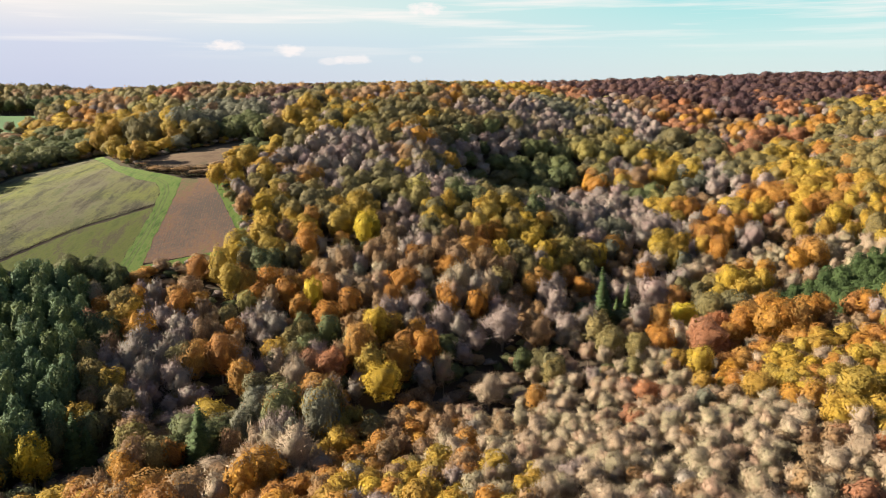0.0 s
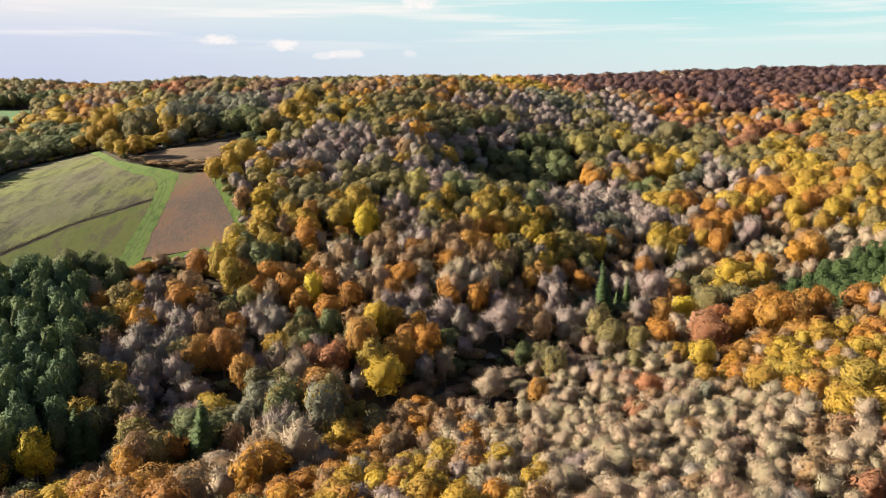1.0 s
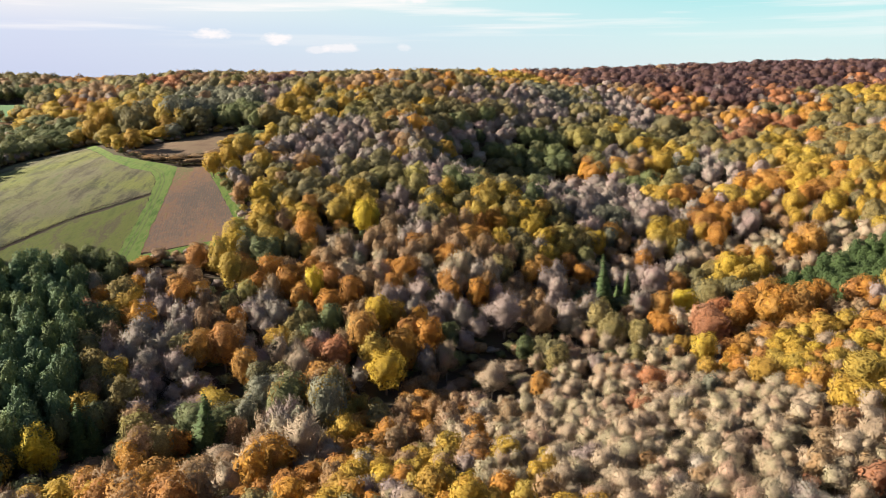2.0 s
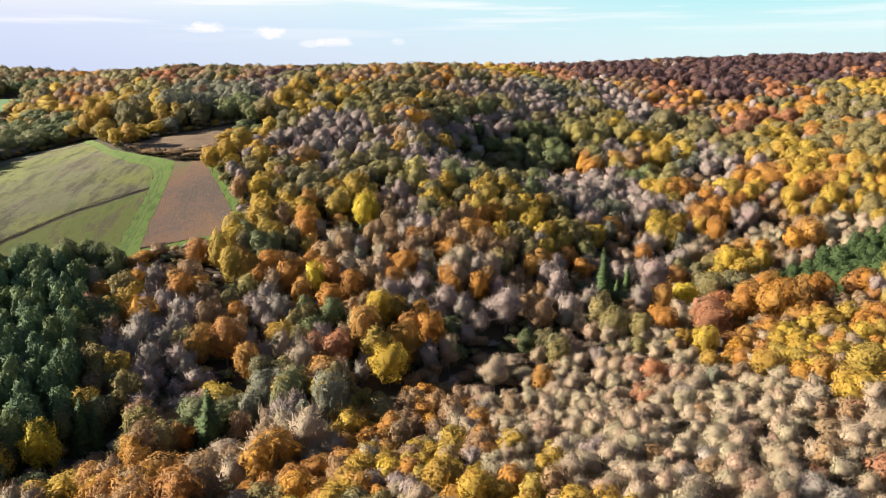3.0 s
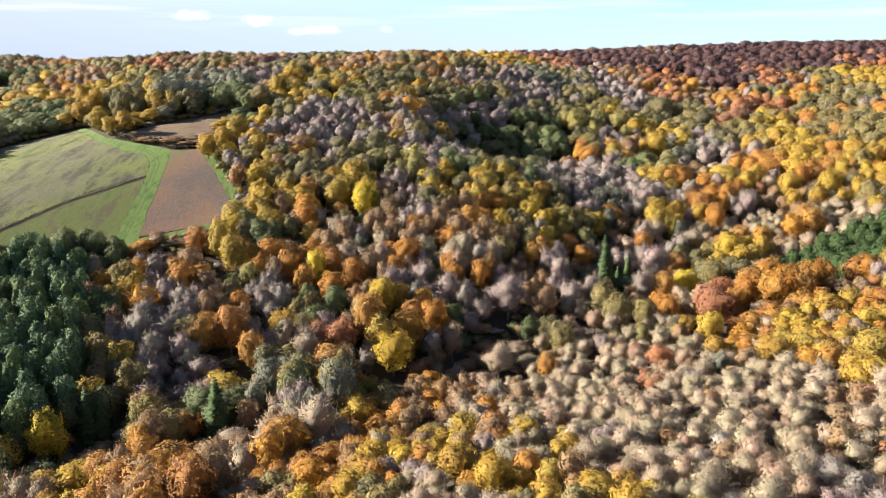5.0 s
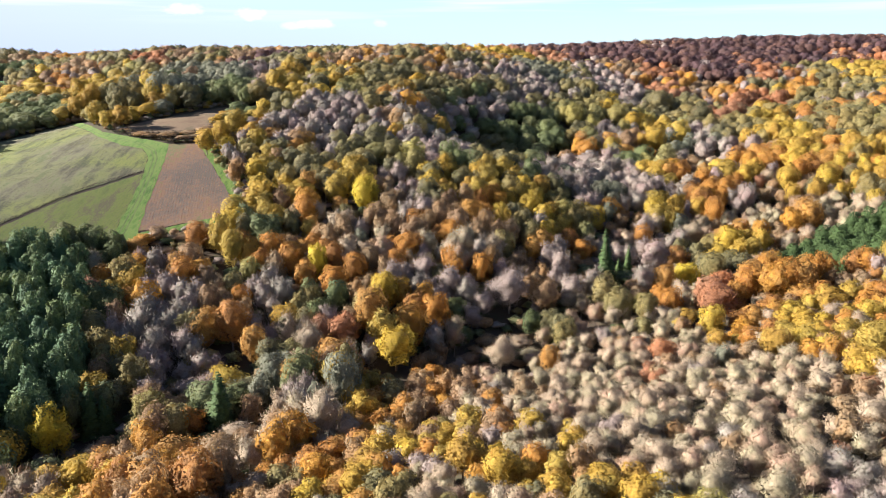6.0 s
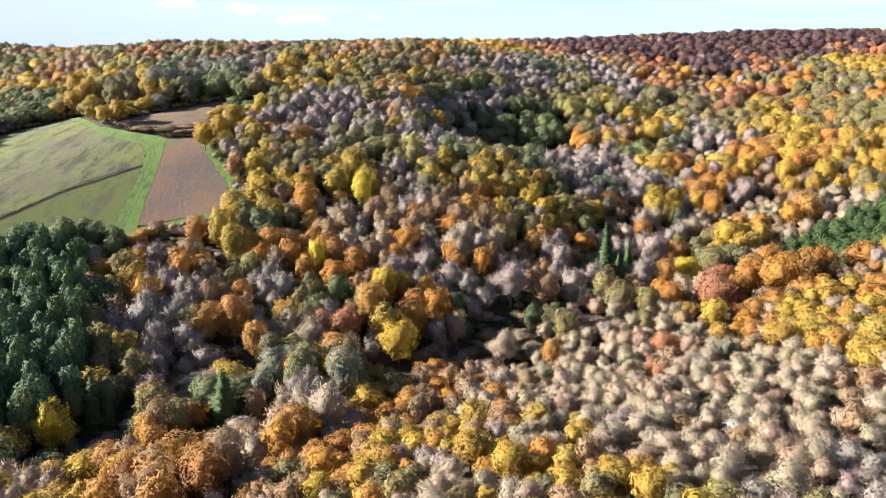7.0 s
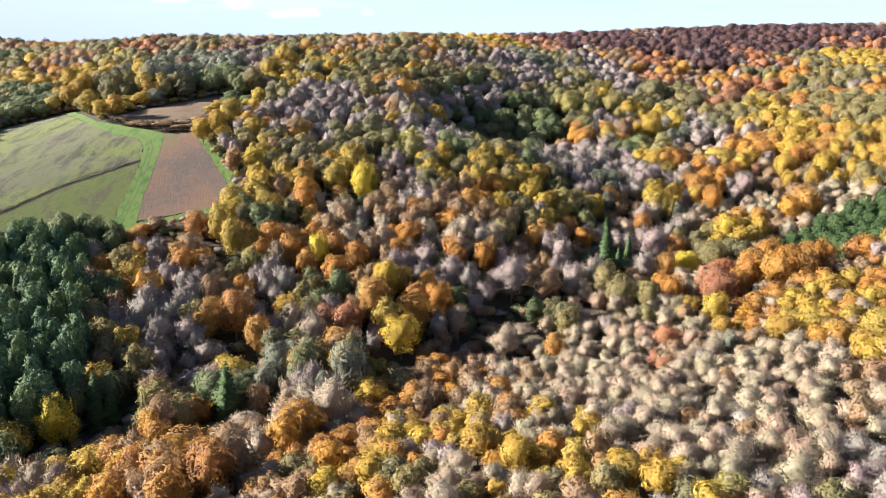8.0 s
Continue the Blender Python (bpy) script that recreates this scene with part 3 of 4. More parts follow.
GROVES["russet"] += [(-111, 235), (-85, 238), (-76, 239), (-22, 241), (16, 244), (26, 245), (46, 248), (-89, 251), (-61, 253), (-51, 253), (-22, 253), (-12, 253), (27, 258), (-92, 263), (49, 264), (121, 264), (-43, 265), (-12, 265), (8, 266), (81, 266), (18, 267), (-2, 276), (-23, 277), (74, 281), (9, 287), (142, 287), (-24, 288), (-56, 289), (110, 290), (66, 291), (77, 293), (-24, 301), (116, 305), (163, 307), (141, 309), (156, 316), (111, 325), (-86, 327), (129, 339), (-89, 342), (117, 344), (-64, 345), (146, 351), (-80, 361), (165, 363)]
GROVES["russet"] += [(125, 365), (193, 365), (156, 374), (-14, 388), (105, 396), (77, 403), (-14, 411), (204, 416), (112, 421), (249, 439), (-163, 457), (234, 476), (3, 477), (-230, 495), (189, 499), (-33, 507), (-52, 510), (4, 513), (-222, 522), (222, 534), (-131, 536), (-247, 537), (204, 538), (184, 539), (-171, 541), (276, 562), (46, 568), (155, 582), (200, 585), (-271, 645), (-319, 650), (-298, 654)]
GROVES["rust"] += [(45, 93), (53, 100), (56, 100), (58, 110), (68, 119), (48, 162), (-36, 205), (81, 214), (-107, 225), (171, 452), (222, 489), (207, 496), (163, 537), (-192, 547), (259, 570), (178, 585), (361, 638), (102, 648)]
GROVES["gold"] += [(23, 82), (13, 85), (18, 87), (14, 88), (-4, 91), (7, 91), (-8, 93), (21, 93), (17, 94), (14, 95), (-4, 96), (10, 96), (6, 98), (2, 100), (19, 101), (-2, 102), (11, 105), (7, 107), (3, 109), (-20, 111), (-6, 114), (-30, 118), (14, 118), (-21, 124), (5, 124), (-75, 131), (-5, 132), (75, 132), (-81, 133), (-11, 136), (-78, 138), (-84, 140), (-17, 140), (-75, 142), (-82, 143), (-88, 144), (-94, 145), (84, 146), (84, 147), (80, 151), (-98, 153), (-92, 153), (-86, 153), (77, 156), (72, 160)]
GROVES["gold"] += [(73, 162), (93, 162), (-25, 163), (89, 168), (65, 174), (86, 174), (-26, 179), (82, 180), (99, 186), (-88, 193), (67, 200), (-20, 207), (-12, 209), (129, 224), (-99, 226), (-21, 231), (-80, 252), (106, 253), (98, 258), (-83, 264), (40, 273), (-85, 276), (-65, 277), (19, 279), (162, 284), (42, 285), (-78, 288), (54, 288), (-67, 289), (-35, 289), (32, 291), (89, 294), (170, 298), (-1, 299), (10, 299), (-80, 300), (-69, 301), (-35, 301), (149, 301), (-58, 302), (33, 303), (93, 308), (-1, 312), (-83, 313), (23, 313)]
GROVES["gold"] += [(178, 313), (-72, 314), (-37, 315), (-74, 328), (188, 331), (139, 332), (164, 332), (-101, 340), (105, 346), (173, 352), (-105, 357), (-93, 359), (-152, 378), (-97, 378), (-167, 383), (177, 391), (119, 393), (-87, 403), (-148, 409), (128, 420), (-77, 430), (196, 432), (-188, 435), (-14, 441), (-82, 465), (-207, 483), (-253, 507), (306, 541), (76, 631)]
# some dark seeds stand in for shade: wood behind the stubble, far-left edge
GROVES["green"] += [(-90, 141), (-103, 163), (-108, 172), (-60, 172), (-95, 174), (-88, 174), (-41, 180), (5, 212), (22, 214), (-103, 215), (14, 216), (-38, 219), (32, 222), (23, 224), (14, 225), (-39, 229), (-115, 247), (56, 250), (-63, 265), (-75, 277), (35, 317), (12, 329), (-184, 332), (-184, 358), (99, 373), (16, 395), (46, 400), (-117, 402), (-102, 402), (63, 409), (17, 411), (-209, 412), (48, 412), (33, 420), (64, 422), (49, 423), (-234, 431), (-108, 433), (50, 435), (-125, 437), (67, 437), (18, 438), (-212, 453), (-257, 478), (-302, 569)]
GROVES["sage"] += [(-31, 165), (-48, 182), (-42, 193), (68, 303), (72, 319), (-137, 376), (133, 389), (-143, 445), (-118, 475), (-137, 484), (-157, 493), (84, 544)]
GROVES["grey"] += [(36, 79), (33, 80), (38, 82), (41, 82), (48, 93), (34, 96), (-97, 163), (-91, 163), (-84, 163), (-38, 168), (-101, 173), (-67, 173), (-70, 183), (-77, 184), (-81, 193), (-73, 193), (-65, 193), (-58, 193), (-27, 193), (-91, 203), (-84, 204), (-76, 204), (-52, 204), (-28, 205), (-92, 206), (-84, 206), (-52, 207), (-36, 208), (-4, 211), (-87, 216), (5, 216), (-79, 217), (-54, 218), (6, 225), (-91, 227), (-82, 227), (-56, 229), (-48, 229), (-12, 232), (-3, 233), (43, 233), (6, 234), (15, 234), (-94, 238), (-12, 242)]
GROVES["grey"] += [(36, 246), (75, 248), (-98, 250), (66, 250), (38, 261), (71, 267), (-13, 276), (85, 280), (-13, 287), (56, 299), (-13, 300), (81, 307), (58, 313), (-25, 314), (48, 324), (86, 324), (99, 326), (-1, 328), (-50, 330), (63, 335), (78, 344), (-52, 346), (92, 347), (-13, 348), (0, 353), (-67, 362), (-54, 364), (-40, 365), (-13, 370), (86, 376), (-83, 380), (-70, 382), (145, 382), (-56, 383), (-42, 383), (-28, 383), (73, 384), (60, 394), (-43, 404), (-58, 405), (1, 407), (142, 417), (96, 420), (17, 424), (34, 431)]
GROVES["grey"] += [(35, 445), (52, 451), (-99, 469), (21, 486), (130, 489), (76, 494), (120, 523), (142, 532), (132, 576)]
GROVES["bare"] += [(29, 80), (34, 83), (28, 84), (24, 85), (49, 86), (45, 87), (3, 88), (38, 88), (42, 88), (35, 89), (32, 90), (28, 91), (25, 92), (52, 92), (0, 94), (41, 94), (-12, 95), (38, 95), (30, 97), (27, 98), (-12, 100), (23, 100), (-16, 102), (49, 102), (15, 103), (45, 103), (-6, 104), (41, 104), (38, 105), (-10, 106), (34, 107), (30, 109), (62, 109), (-30, 111), (26, 111), (54, 112), (22, 113), (-44, 114), (50, 114), (18, 115), (47, 115), (43, 118), (39, 120), (9, 121), (64, 121)]
GROVES["bare"] += [(-46, 122), (35, 123), (60, 123), (-42, 126), (31, 126), (56, 126), (53, 129), (27, 130), (49, 133), (-55, 134), (22, 134), (71, 134), (-87, 135), (-93, 136), (45, 137), (68, 138), (17, 139), (-46, 140), (41, 141), (-96, 142), (64, 142), (12, 143), (-52, 144), (37, 146), (60, 146), (-29, 147), (1, 151), (56, 151), (32, 152), (-43, 154), (-50, 157), (27, 157), (52, 157), (22, 163), (69, 165), (16, 168), (43, 169), (64, 171), (9, 172), (38, 175), (60, 177), (61, 181), (32, 182), (55, 183), (56, 187)]
GROVES["bare"] += [(26, 189), (49, 189), (50, 194), (20, 195), (43, 195), (4, 198), (12, 198), (44, 200), (37, 201), (-44, 204), (61, 205), (37, 206), (29, 207), (22, 211), (48, 215), (40, 219), (75, 221), (97, 231), (-58, 240), (83, 243), (-32, 253), (-3, 254), (7, 254), (-33, 265), (-23, 265), (105, 275), (-34, 277), (-55, 278), (-44, 278), (95, 278), (149, 279), (128, 280), (120, 286), (100, 293), (156, 293), (134, 294), (126, 300), (105, 308), (132, 315), (148, 324), (136, 359), (56, 479), (40, 499), (61, 518)]
GROVES["lime"] += [(26, 81), (-29, 104), (-34, 107), (-67, 240), (-13, 329), (-26, 347), (112, 369), (-186, 394), (-46, 432), (84, 441), (102, 446)]
GROVES["orange"] += [(10, 86), (6, 87), (-20, 105), (-1, 111), (-25, 115), (-50, 117), (-56, 121), (-52, 126), (-69, 128), (-27, 128), (-58, 130), (-33, 132), (-71, 136), (-39, 136), (-62, 137), (-69, 140), (-23, 143), (-59, 147), (7, 147), (-66, 150), (-73, 151), (-36, 151), (-18, 161), (69, 168), (-4, 177), (-33, 179), (103, 180), (78, 187), (73, 193), (96, 193), (-12, 195), (91, 200), (-60, 204), (-69, 207), (-60, 207), (87, 207), (-20, 210), (-12, 212), (-4, 214), (-95, 215), (107, 216), (-12, 222), (102, 223), (-3, 224), (68, 226)]
GROVES["orange"] += [(-49, 240), (-40, 241), (-31, 241), (7, 243), (-107, 248), (-70, 252), (-41, 253), (-2, 265), (113, 270), (136, 273), (9, 277), (-45, 289), (20, 289), (-47, 302), (122, 321), (171, 323), (181, 341), (156, 342), (254, 517)]
GROVES["pine"] += [(-112, 181), (-116, 190), (-121, 200), (-114, 201), (-107, 202), (-122, 203), (-115, 204), (-107, 204), (-126, 212), (-119, 213), (-111, 214), (-131, 222), (-123, 223), (-115, 224), (-135, 231), (-127, 233), (-119, 234), (119, 239), (139, 243), (113, 246), (134, 250), (128, 258), (148, 258), (142, 266), (60, 267), (155, 271), (63, 279)]

SEEDS = np.array([p for k in GROVES for p in GROVES[k]], float)
SEED_KIND = [k for k in GROVES for p in GROVES[k]]

# trees that stand out: kind, x, y, height, radius, more words
STANDOUT = [
    ("spruce", -58, 166, 17.5, 4.6, "solitary dark green spruce among bare trees"),
    ("lemon", -94, 159, 15.5, 4.6, "bright yellow poplar beside a dark spruce"),
    ("spruce", -90, 170, 14.0, 4.0, "dark spruce beside a yellow poplar"),
    ("spruce", -87, 171, 10.5, 3.2, "small dark spruce beside a yellow poplar"),
    ("orange", 25, 191, 9.4, 3.4, "round vivid orange tree among bare scrub"),
    ("spruce", 55, 248, 22.0, 4.6, "slender green spruce in the valley bottom"),
    ("spruce", 65, 258, 13.0, 2.6, "young spruce beside a taller one"),
    ("spruce", 61, 255, 9.0, 2.4, "young spruce beside a taller one"),
    ("lemon", 79, 238, 11.5, 5.2, "broad lemon yellow tree at the valley edge"),
    ("green", -35, 224, 14.0, 4.2, "small green tree among orange ones"),
    ("orange", -64, 207, 16.0, 6.0, "big orange tree with several domed heads"),
    ("orange", -56, 197, 14.0, 4.0, "orange tree with a domed head"),
    ("orange", -13, 210, 16.0, 6.0, "big orange tree with a broad domed crown"),
    ("gold", -17, 198, 14.5, 6.2, "big golden brown tree above the dark hollow"),
    ("orange", -5, 220, 14.5, 5.2, "orange tree above the dark hollow"),
    ("gold", -21, 228, 15.0, 5.0, "golden yellow tree beside an orange one"),
    ("lemon", -43, 244, 15.5, 3.6, "slim pale golden tree"),
    ("orange", -47, 238, 12.5, 4.2, "orange tree beside a slim golden one"),
    ("orange", -31, 241, 14.0, 4.6, "round orange tree on the valley side"),
    ("gold", -50, 272, 10.0, 3.4, "small round golden tree among bare ones"),
    ("bare", -41, 200, 13.0, 4.6, "round leafless tree with fine beige twigs"),
    ("bare", 0, 210, 14.0, 3.8, "tall leafless tree with silvery twigs"),
    ("rust", -32, 206, 13.0, 5.0, "dark rust red tree on the valley side"),
    ("bare", 13, 201, 12.0, 5.2, "broad leafless tree at the edge of the hollow"),
    ("grey", 19, 231, 17.0, 7.4, "large leafless tree with branches spread like a fan"),
    ("russet", 30, 228, 14.0, 5.6, "brown half bare tree beside a larger one"),
    ("grey", 75, 260, 15.0, 6.8, "broad leafless tree with pinkish twigs"),
    ("bare", 85, 289, 12.0, 4.0, "leafless tree with pale silvery twigs"),
    ("bare", 96, 279, 12.0, 5.0, "leafless tree with pale silvery twigs"),
    ("thin_rust", 76, 204, 12.5, 6.0, "large reddish tree among golden ones"),
    ("gold", 67, 186, 11.0, 4.0, "golden tree below a reddish one"),
    ("thin_rust", 51, 176, 7.5, 4.0, "reddish tree among pale scrub"),
    ("gold", 70, 157, 8.5, 4.6, "golden tree among pale scrub"),
    ("gold", 83, 142, 10.0, 4.4, "bright yellow tree among golden ones"),
    ("orange", 67, 228, 8.0, 3.2, "small orange tree at the valley edge"),
    ("lime", 58, 217, 9.0, 4.0, "pale yellow-green tree at the valley edge"),
    ("gold", -79, 260, 18.0, 4.4, "tall golden poplar above the vineyard"),
    ("gold", -72, 251, 17.0, 4.6, "tall golden poplar above the vineyard"),
    ("gold", -67, 250, 14.0, 4.2, "golden poplar above the vineyard"),
    ("lime", -65, 241, 12.0, 3.6, "lime green tree below the poplars"),
    ("orange", -88, 264, 12.0, 4.4, "orange tree at the foot of the vineyard"),
    ("gold", -102, 229, 10.0, 3.2, "small golden tree beside the pines"),
    ("orange", -97, 222, 11.0, 3.2, "small orange tree beside the pines"),
    ("lemon", -30, 292, 18.0, 5.6, "bright yellow tree on the hillside"),
]
STANDOUT_FAR = [
    ("olive", -47, 307, 14.0, 6.0, "oak tree on the hillside beside a yellow tree"),
    ("gold", -41, 300, 15.0, 5.6, "golden oak tree on the hillside"),
    ("gold", -76, 318, 13.0, 6.0, "golden tree on the edge of the hillside"),
    ("gold", -104, 347, 13.0, 4.6, "golden tree at the corner of the wood"),
    ("gold", -99, 357, 14.0, 5.0, "golden tree at the corner of the wood"),
    ("gold", -95, 370, 15.0, 6.0, "golden tree at the corner of the wood"),
    ("gold", -95, 345, 11.0, 4.4, "golden tree at the corner of the wood"),
    ("gold", -207, 470, 19.0, 6.4, "tall golden tree at the end of the hedge"),
    ("gold", -183, 426, 20.0, 6.4, "tall golden tree at the end of the hedge"),
    ("olive", -176, 429, 20.0, 7.0, "tall olive tree at the edge of the wood"),
    ("gold", -182, 464, 18.0, 6.4, "tall golden tree at the edge of the wood"),
    ("olive", -162, 429, 17.0, 6.4, "tall olive tree at the edge of the wood"),
    ("gold", -171, 398, 14.0, 5.4, "golden tree at the end of the hedge"),
    ("sage", -142, 409, 9.0, 5.6, "grey-green willow beside the stubble field"),
    ("gold", -242, 439, 9.0, 5.6, "round golden tree in the hedge by the pasture"),
    ("lime", 110, 444, 17.0, 6.4, "pale yellow-green tree on the far slope"),
    ("lime", 82, 435, 18.0, 6.4, "pale yellow-green tree on the far slope"),
    ("gold", 119, 398, 18.0, 6.6, "golden tree on the far slope"),
    ("russet", 104, 398, 16.0, 5.6, "brown half bare tree on the far slope"),
    ("olive", 147, 479, 19.0, 9.0, "large oak tree on the far slope"),
    ("olive", 161, 448, 18.0, 7.4, "tall oak tree on the far slope"),
    ("rust", 181, 448, 17.0, 7.6, "large rust red tree on the far slope"),
    ("rust", 233, 499, 13.0, 6.4, "vivid red tree on the far slope"),
    ("olive", -92, 419, 16.0, 7.0, "oak tree at the edge of the hilltop wood"),
    ("gold", -87, 444, 16.0, 7.0, "golden oak tree at the edge of the hilltop wood"),
    ("olive", -19, 339, 14.0, 6.0, "green oak tree among bare trees"),
    ("olive", -29, 352, 13.0, 5.6, "green oak tree among bare trees"),
    ("green", 14, 389, 12.0, 6.0, "dark green tree in the shaded dell"),
    ("sage", 78, 532, 15.0, 8.0, "pale grey-green tree on the hilltop"),
]

STANDS = [
    [(-175, 228), (-157, 238), (-134, 245), (-121, 246), (-112, 227), (-105, 208), (-97, 186), (-95, 172), (-97, 161), (-112, 150), (-165, 190)],
    [(105, 230), (118, 247), (130, 250), (153, 257), (172, 256), (142, 209), (129, 212), (117, 215), (101, 214)],
]
CLEAR = [POLYGONS[k] for k in ("vineyard", "track", "stubble_field", "pasture", "green_vineyard", "meadow")]


def clear_of_fields(x, y, margin=2.5):
    ok = np.ones(x.shape, bool)
    for poly in CLEAR:
        for dx, dy in ((0, 0), (margin, 0), (-margin, 0), (0, margin), (0, -margin)):
            ok &= ~inside(poly, x + dx, y + dy)
    return ok


def scatter(rng, y0, y1, step, reach):
    """Points on a shaken grid, over a strip of land that widens ahead."""
    w = reach(y1)
    gx, gy = np.meshgrid(np.arange(-w, w, step), np.arange(y0, y1, step * 0.92))
    gx = gx + (np.arange(gx.shape[0]) % 2)[:, None] * step / 2
    x = (gx + rng.uniform(-0.36, 0.36, gx.shape) * step).ravel()
    y = (gy + rng.uniform(-0.36, 0.36, gy.shape) * step).ravel()
    ok = (x > -reach(y) * 0.94) & (x < reach(y) * 1.06) & clear_of_fields(x, y)
    return x[ok], y[ok]


def is_scrub(x, y):
    return (y < 205) & (x > -28 - 0.9 * np.maximum(0, 150 - y))


# where the growth is lower or taller than usual: centre, half widths, factor
GROWTH = [
    (-134, 368, 30, 11, 0.22), (-265, 492, 60, 32, 0.75), (-310, 498, 45, 20, 0.45), (-100, 264, 26, 9, 0.5), (-93, 258, 12, 11, 0.36), (-89, 277, 9, 9, 0.36), (-212, 425, 20, 30, 0.8),
    (66, 380, 18, 26, 0.7), (-165, 432, 28, 24, 1.5), (-110, 445, 40, 20, 0.95), (-14, 168, 32, 20, 1.4),
    (-55, 151, 10, 13, 0.5), (58, 251, 10, 12, 0.55), (11, 207, 10, 14, 0.36), (-16, 208, 12, 14, 1.25), (28, 388, 20, 28, 0.6), (24, 254, 26, 16, 1.15), (-66, 182, 14, 16, 0.75), (-8, 398, 12, 26, 1.2), (250, 760, 280, 130, 1.25), (-150, 403, 24, 10, 0.5), (-88, 149, 9, 10, 0.6), (-100, 388, 13, 24, 0.55),
]
# within a grove the trees differ: how often each kind takes another look
BLEND = {
    "gold": (("gold", 0.62), ("thin_gold", 0.22), ("olive", 0.10), ("russet", 0.06)),
    "orange": (("orange", 0.42), ("thin_orange", 0.36), ("russet", 0.22)),
    "rust": (("rust", 0.36), ("thin_rust", 0.40), ("russet", 0.24)),
    "russet": (("russet", 0.62), ("thin_orange", 0.14), ("grey", 0.12), ("bare", 0.12)),
    "olive": (("olive", 0.74), ("lime", 0.08), ("gold", 0.12), ("grey", 0.06)),
    "bare": (("bare", 0.76), ("russet", 0.09), ("thin_rust", 0.03), ("grey", 0.07), ("sage", 0.03), ("thin_gold", 0.02)),
    "purple": (("purple", 0.80), ("rust", 0.05), ("russet", 0.07), ("grey", 0.08)),
}


def growth(x, y):
    f = 1.0
    for cx, cy, rx, ry, tall in GROWTH:
        d = math.hypot((x - cx) / rx, (y - cy) / ry)
        f *= 1 + (tall - 1) * max(0.0, min(1.0, (1.25 - d) / 0.45))
    return f


def kinds_at(rng, x, y):
    out = []
    for px, py in zip(x, y):
        j = 0.8 + py / 260
        d = np.hypot(SEEDS[:, 0] - px - rng.normal(0, j), (SEEDS[:, 1] - py - rng.normal(0, j * 1.5)) * 0.75)
        order = np.argsort(d)[:6]
        kind = SEED_KIND[order[rng.choice(6, p=(0.91, 0.06, 0.03, 0.0, 0.0, 0.0))]]
        if kind in BLEND:
            looks, odds = zip(*BLEND[kind])
            wide = 9 + py / 22
            u = 0.5 + 0.62 * noise.noise(Vector((px / wide, py / wide, len(kind) * 3.7))) + rng.normal(0, 0.13)
            kind = looks[min(int(np.searchsorted(np.cumsum(odds), u % 1.0)), len(looks) - 1)]
        if kind in ("bare", "pine"):
            kind = "grey" if py > 300 and rng.uniform() < 0.65 else "bare"
        out.append(kind)
    return out


def along(line, step):
    """Points every step along a line."""
    out = []
    for (x0, y0), (x1, y1) in zip(line, line[1:]):
        k = max(1, int(math.hypot(x1 - x0, y1 - y0) / step))
        out += [(x0 + (x1 - x0) * i / k, y0 + (y1 - y0) * i / k) for i in range(k)]
    return np.array(out + [line[-1]])


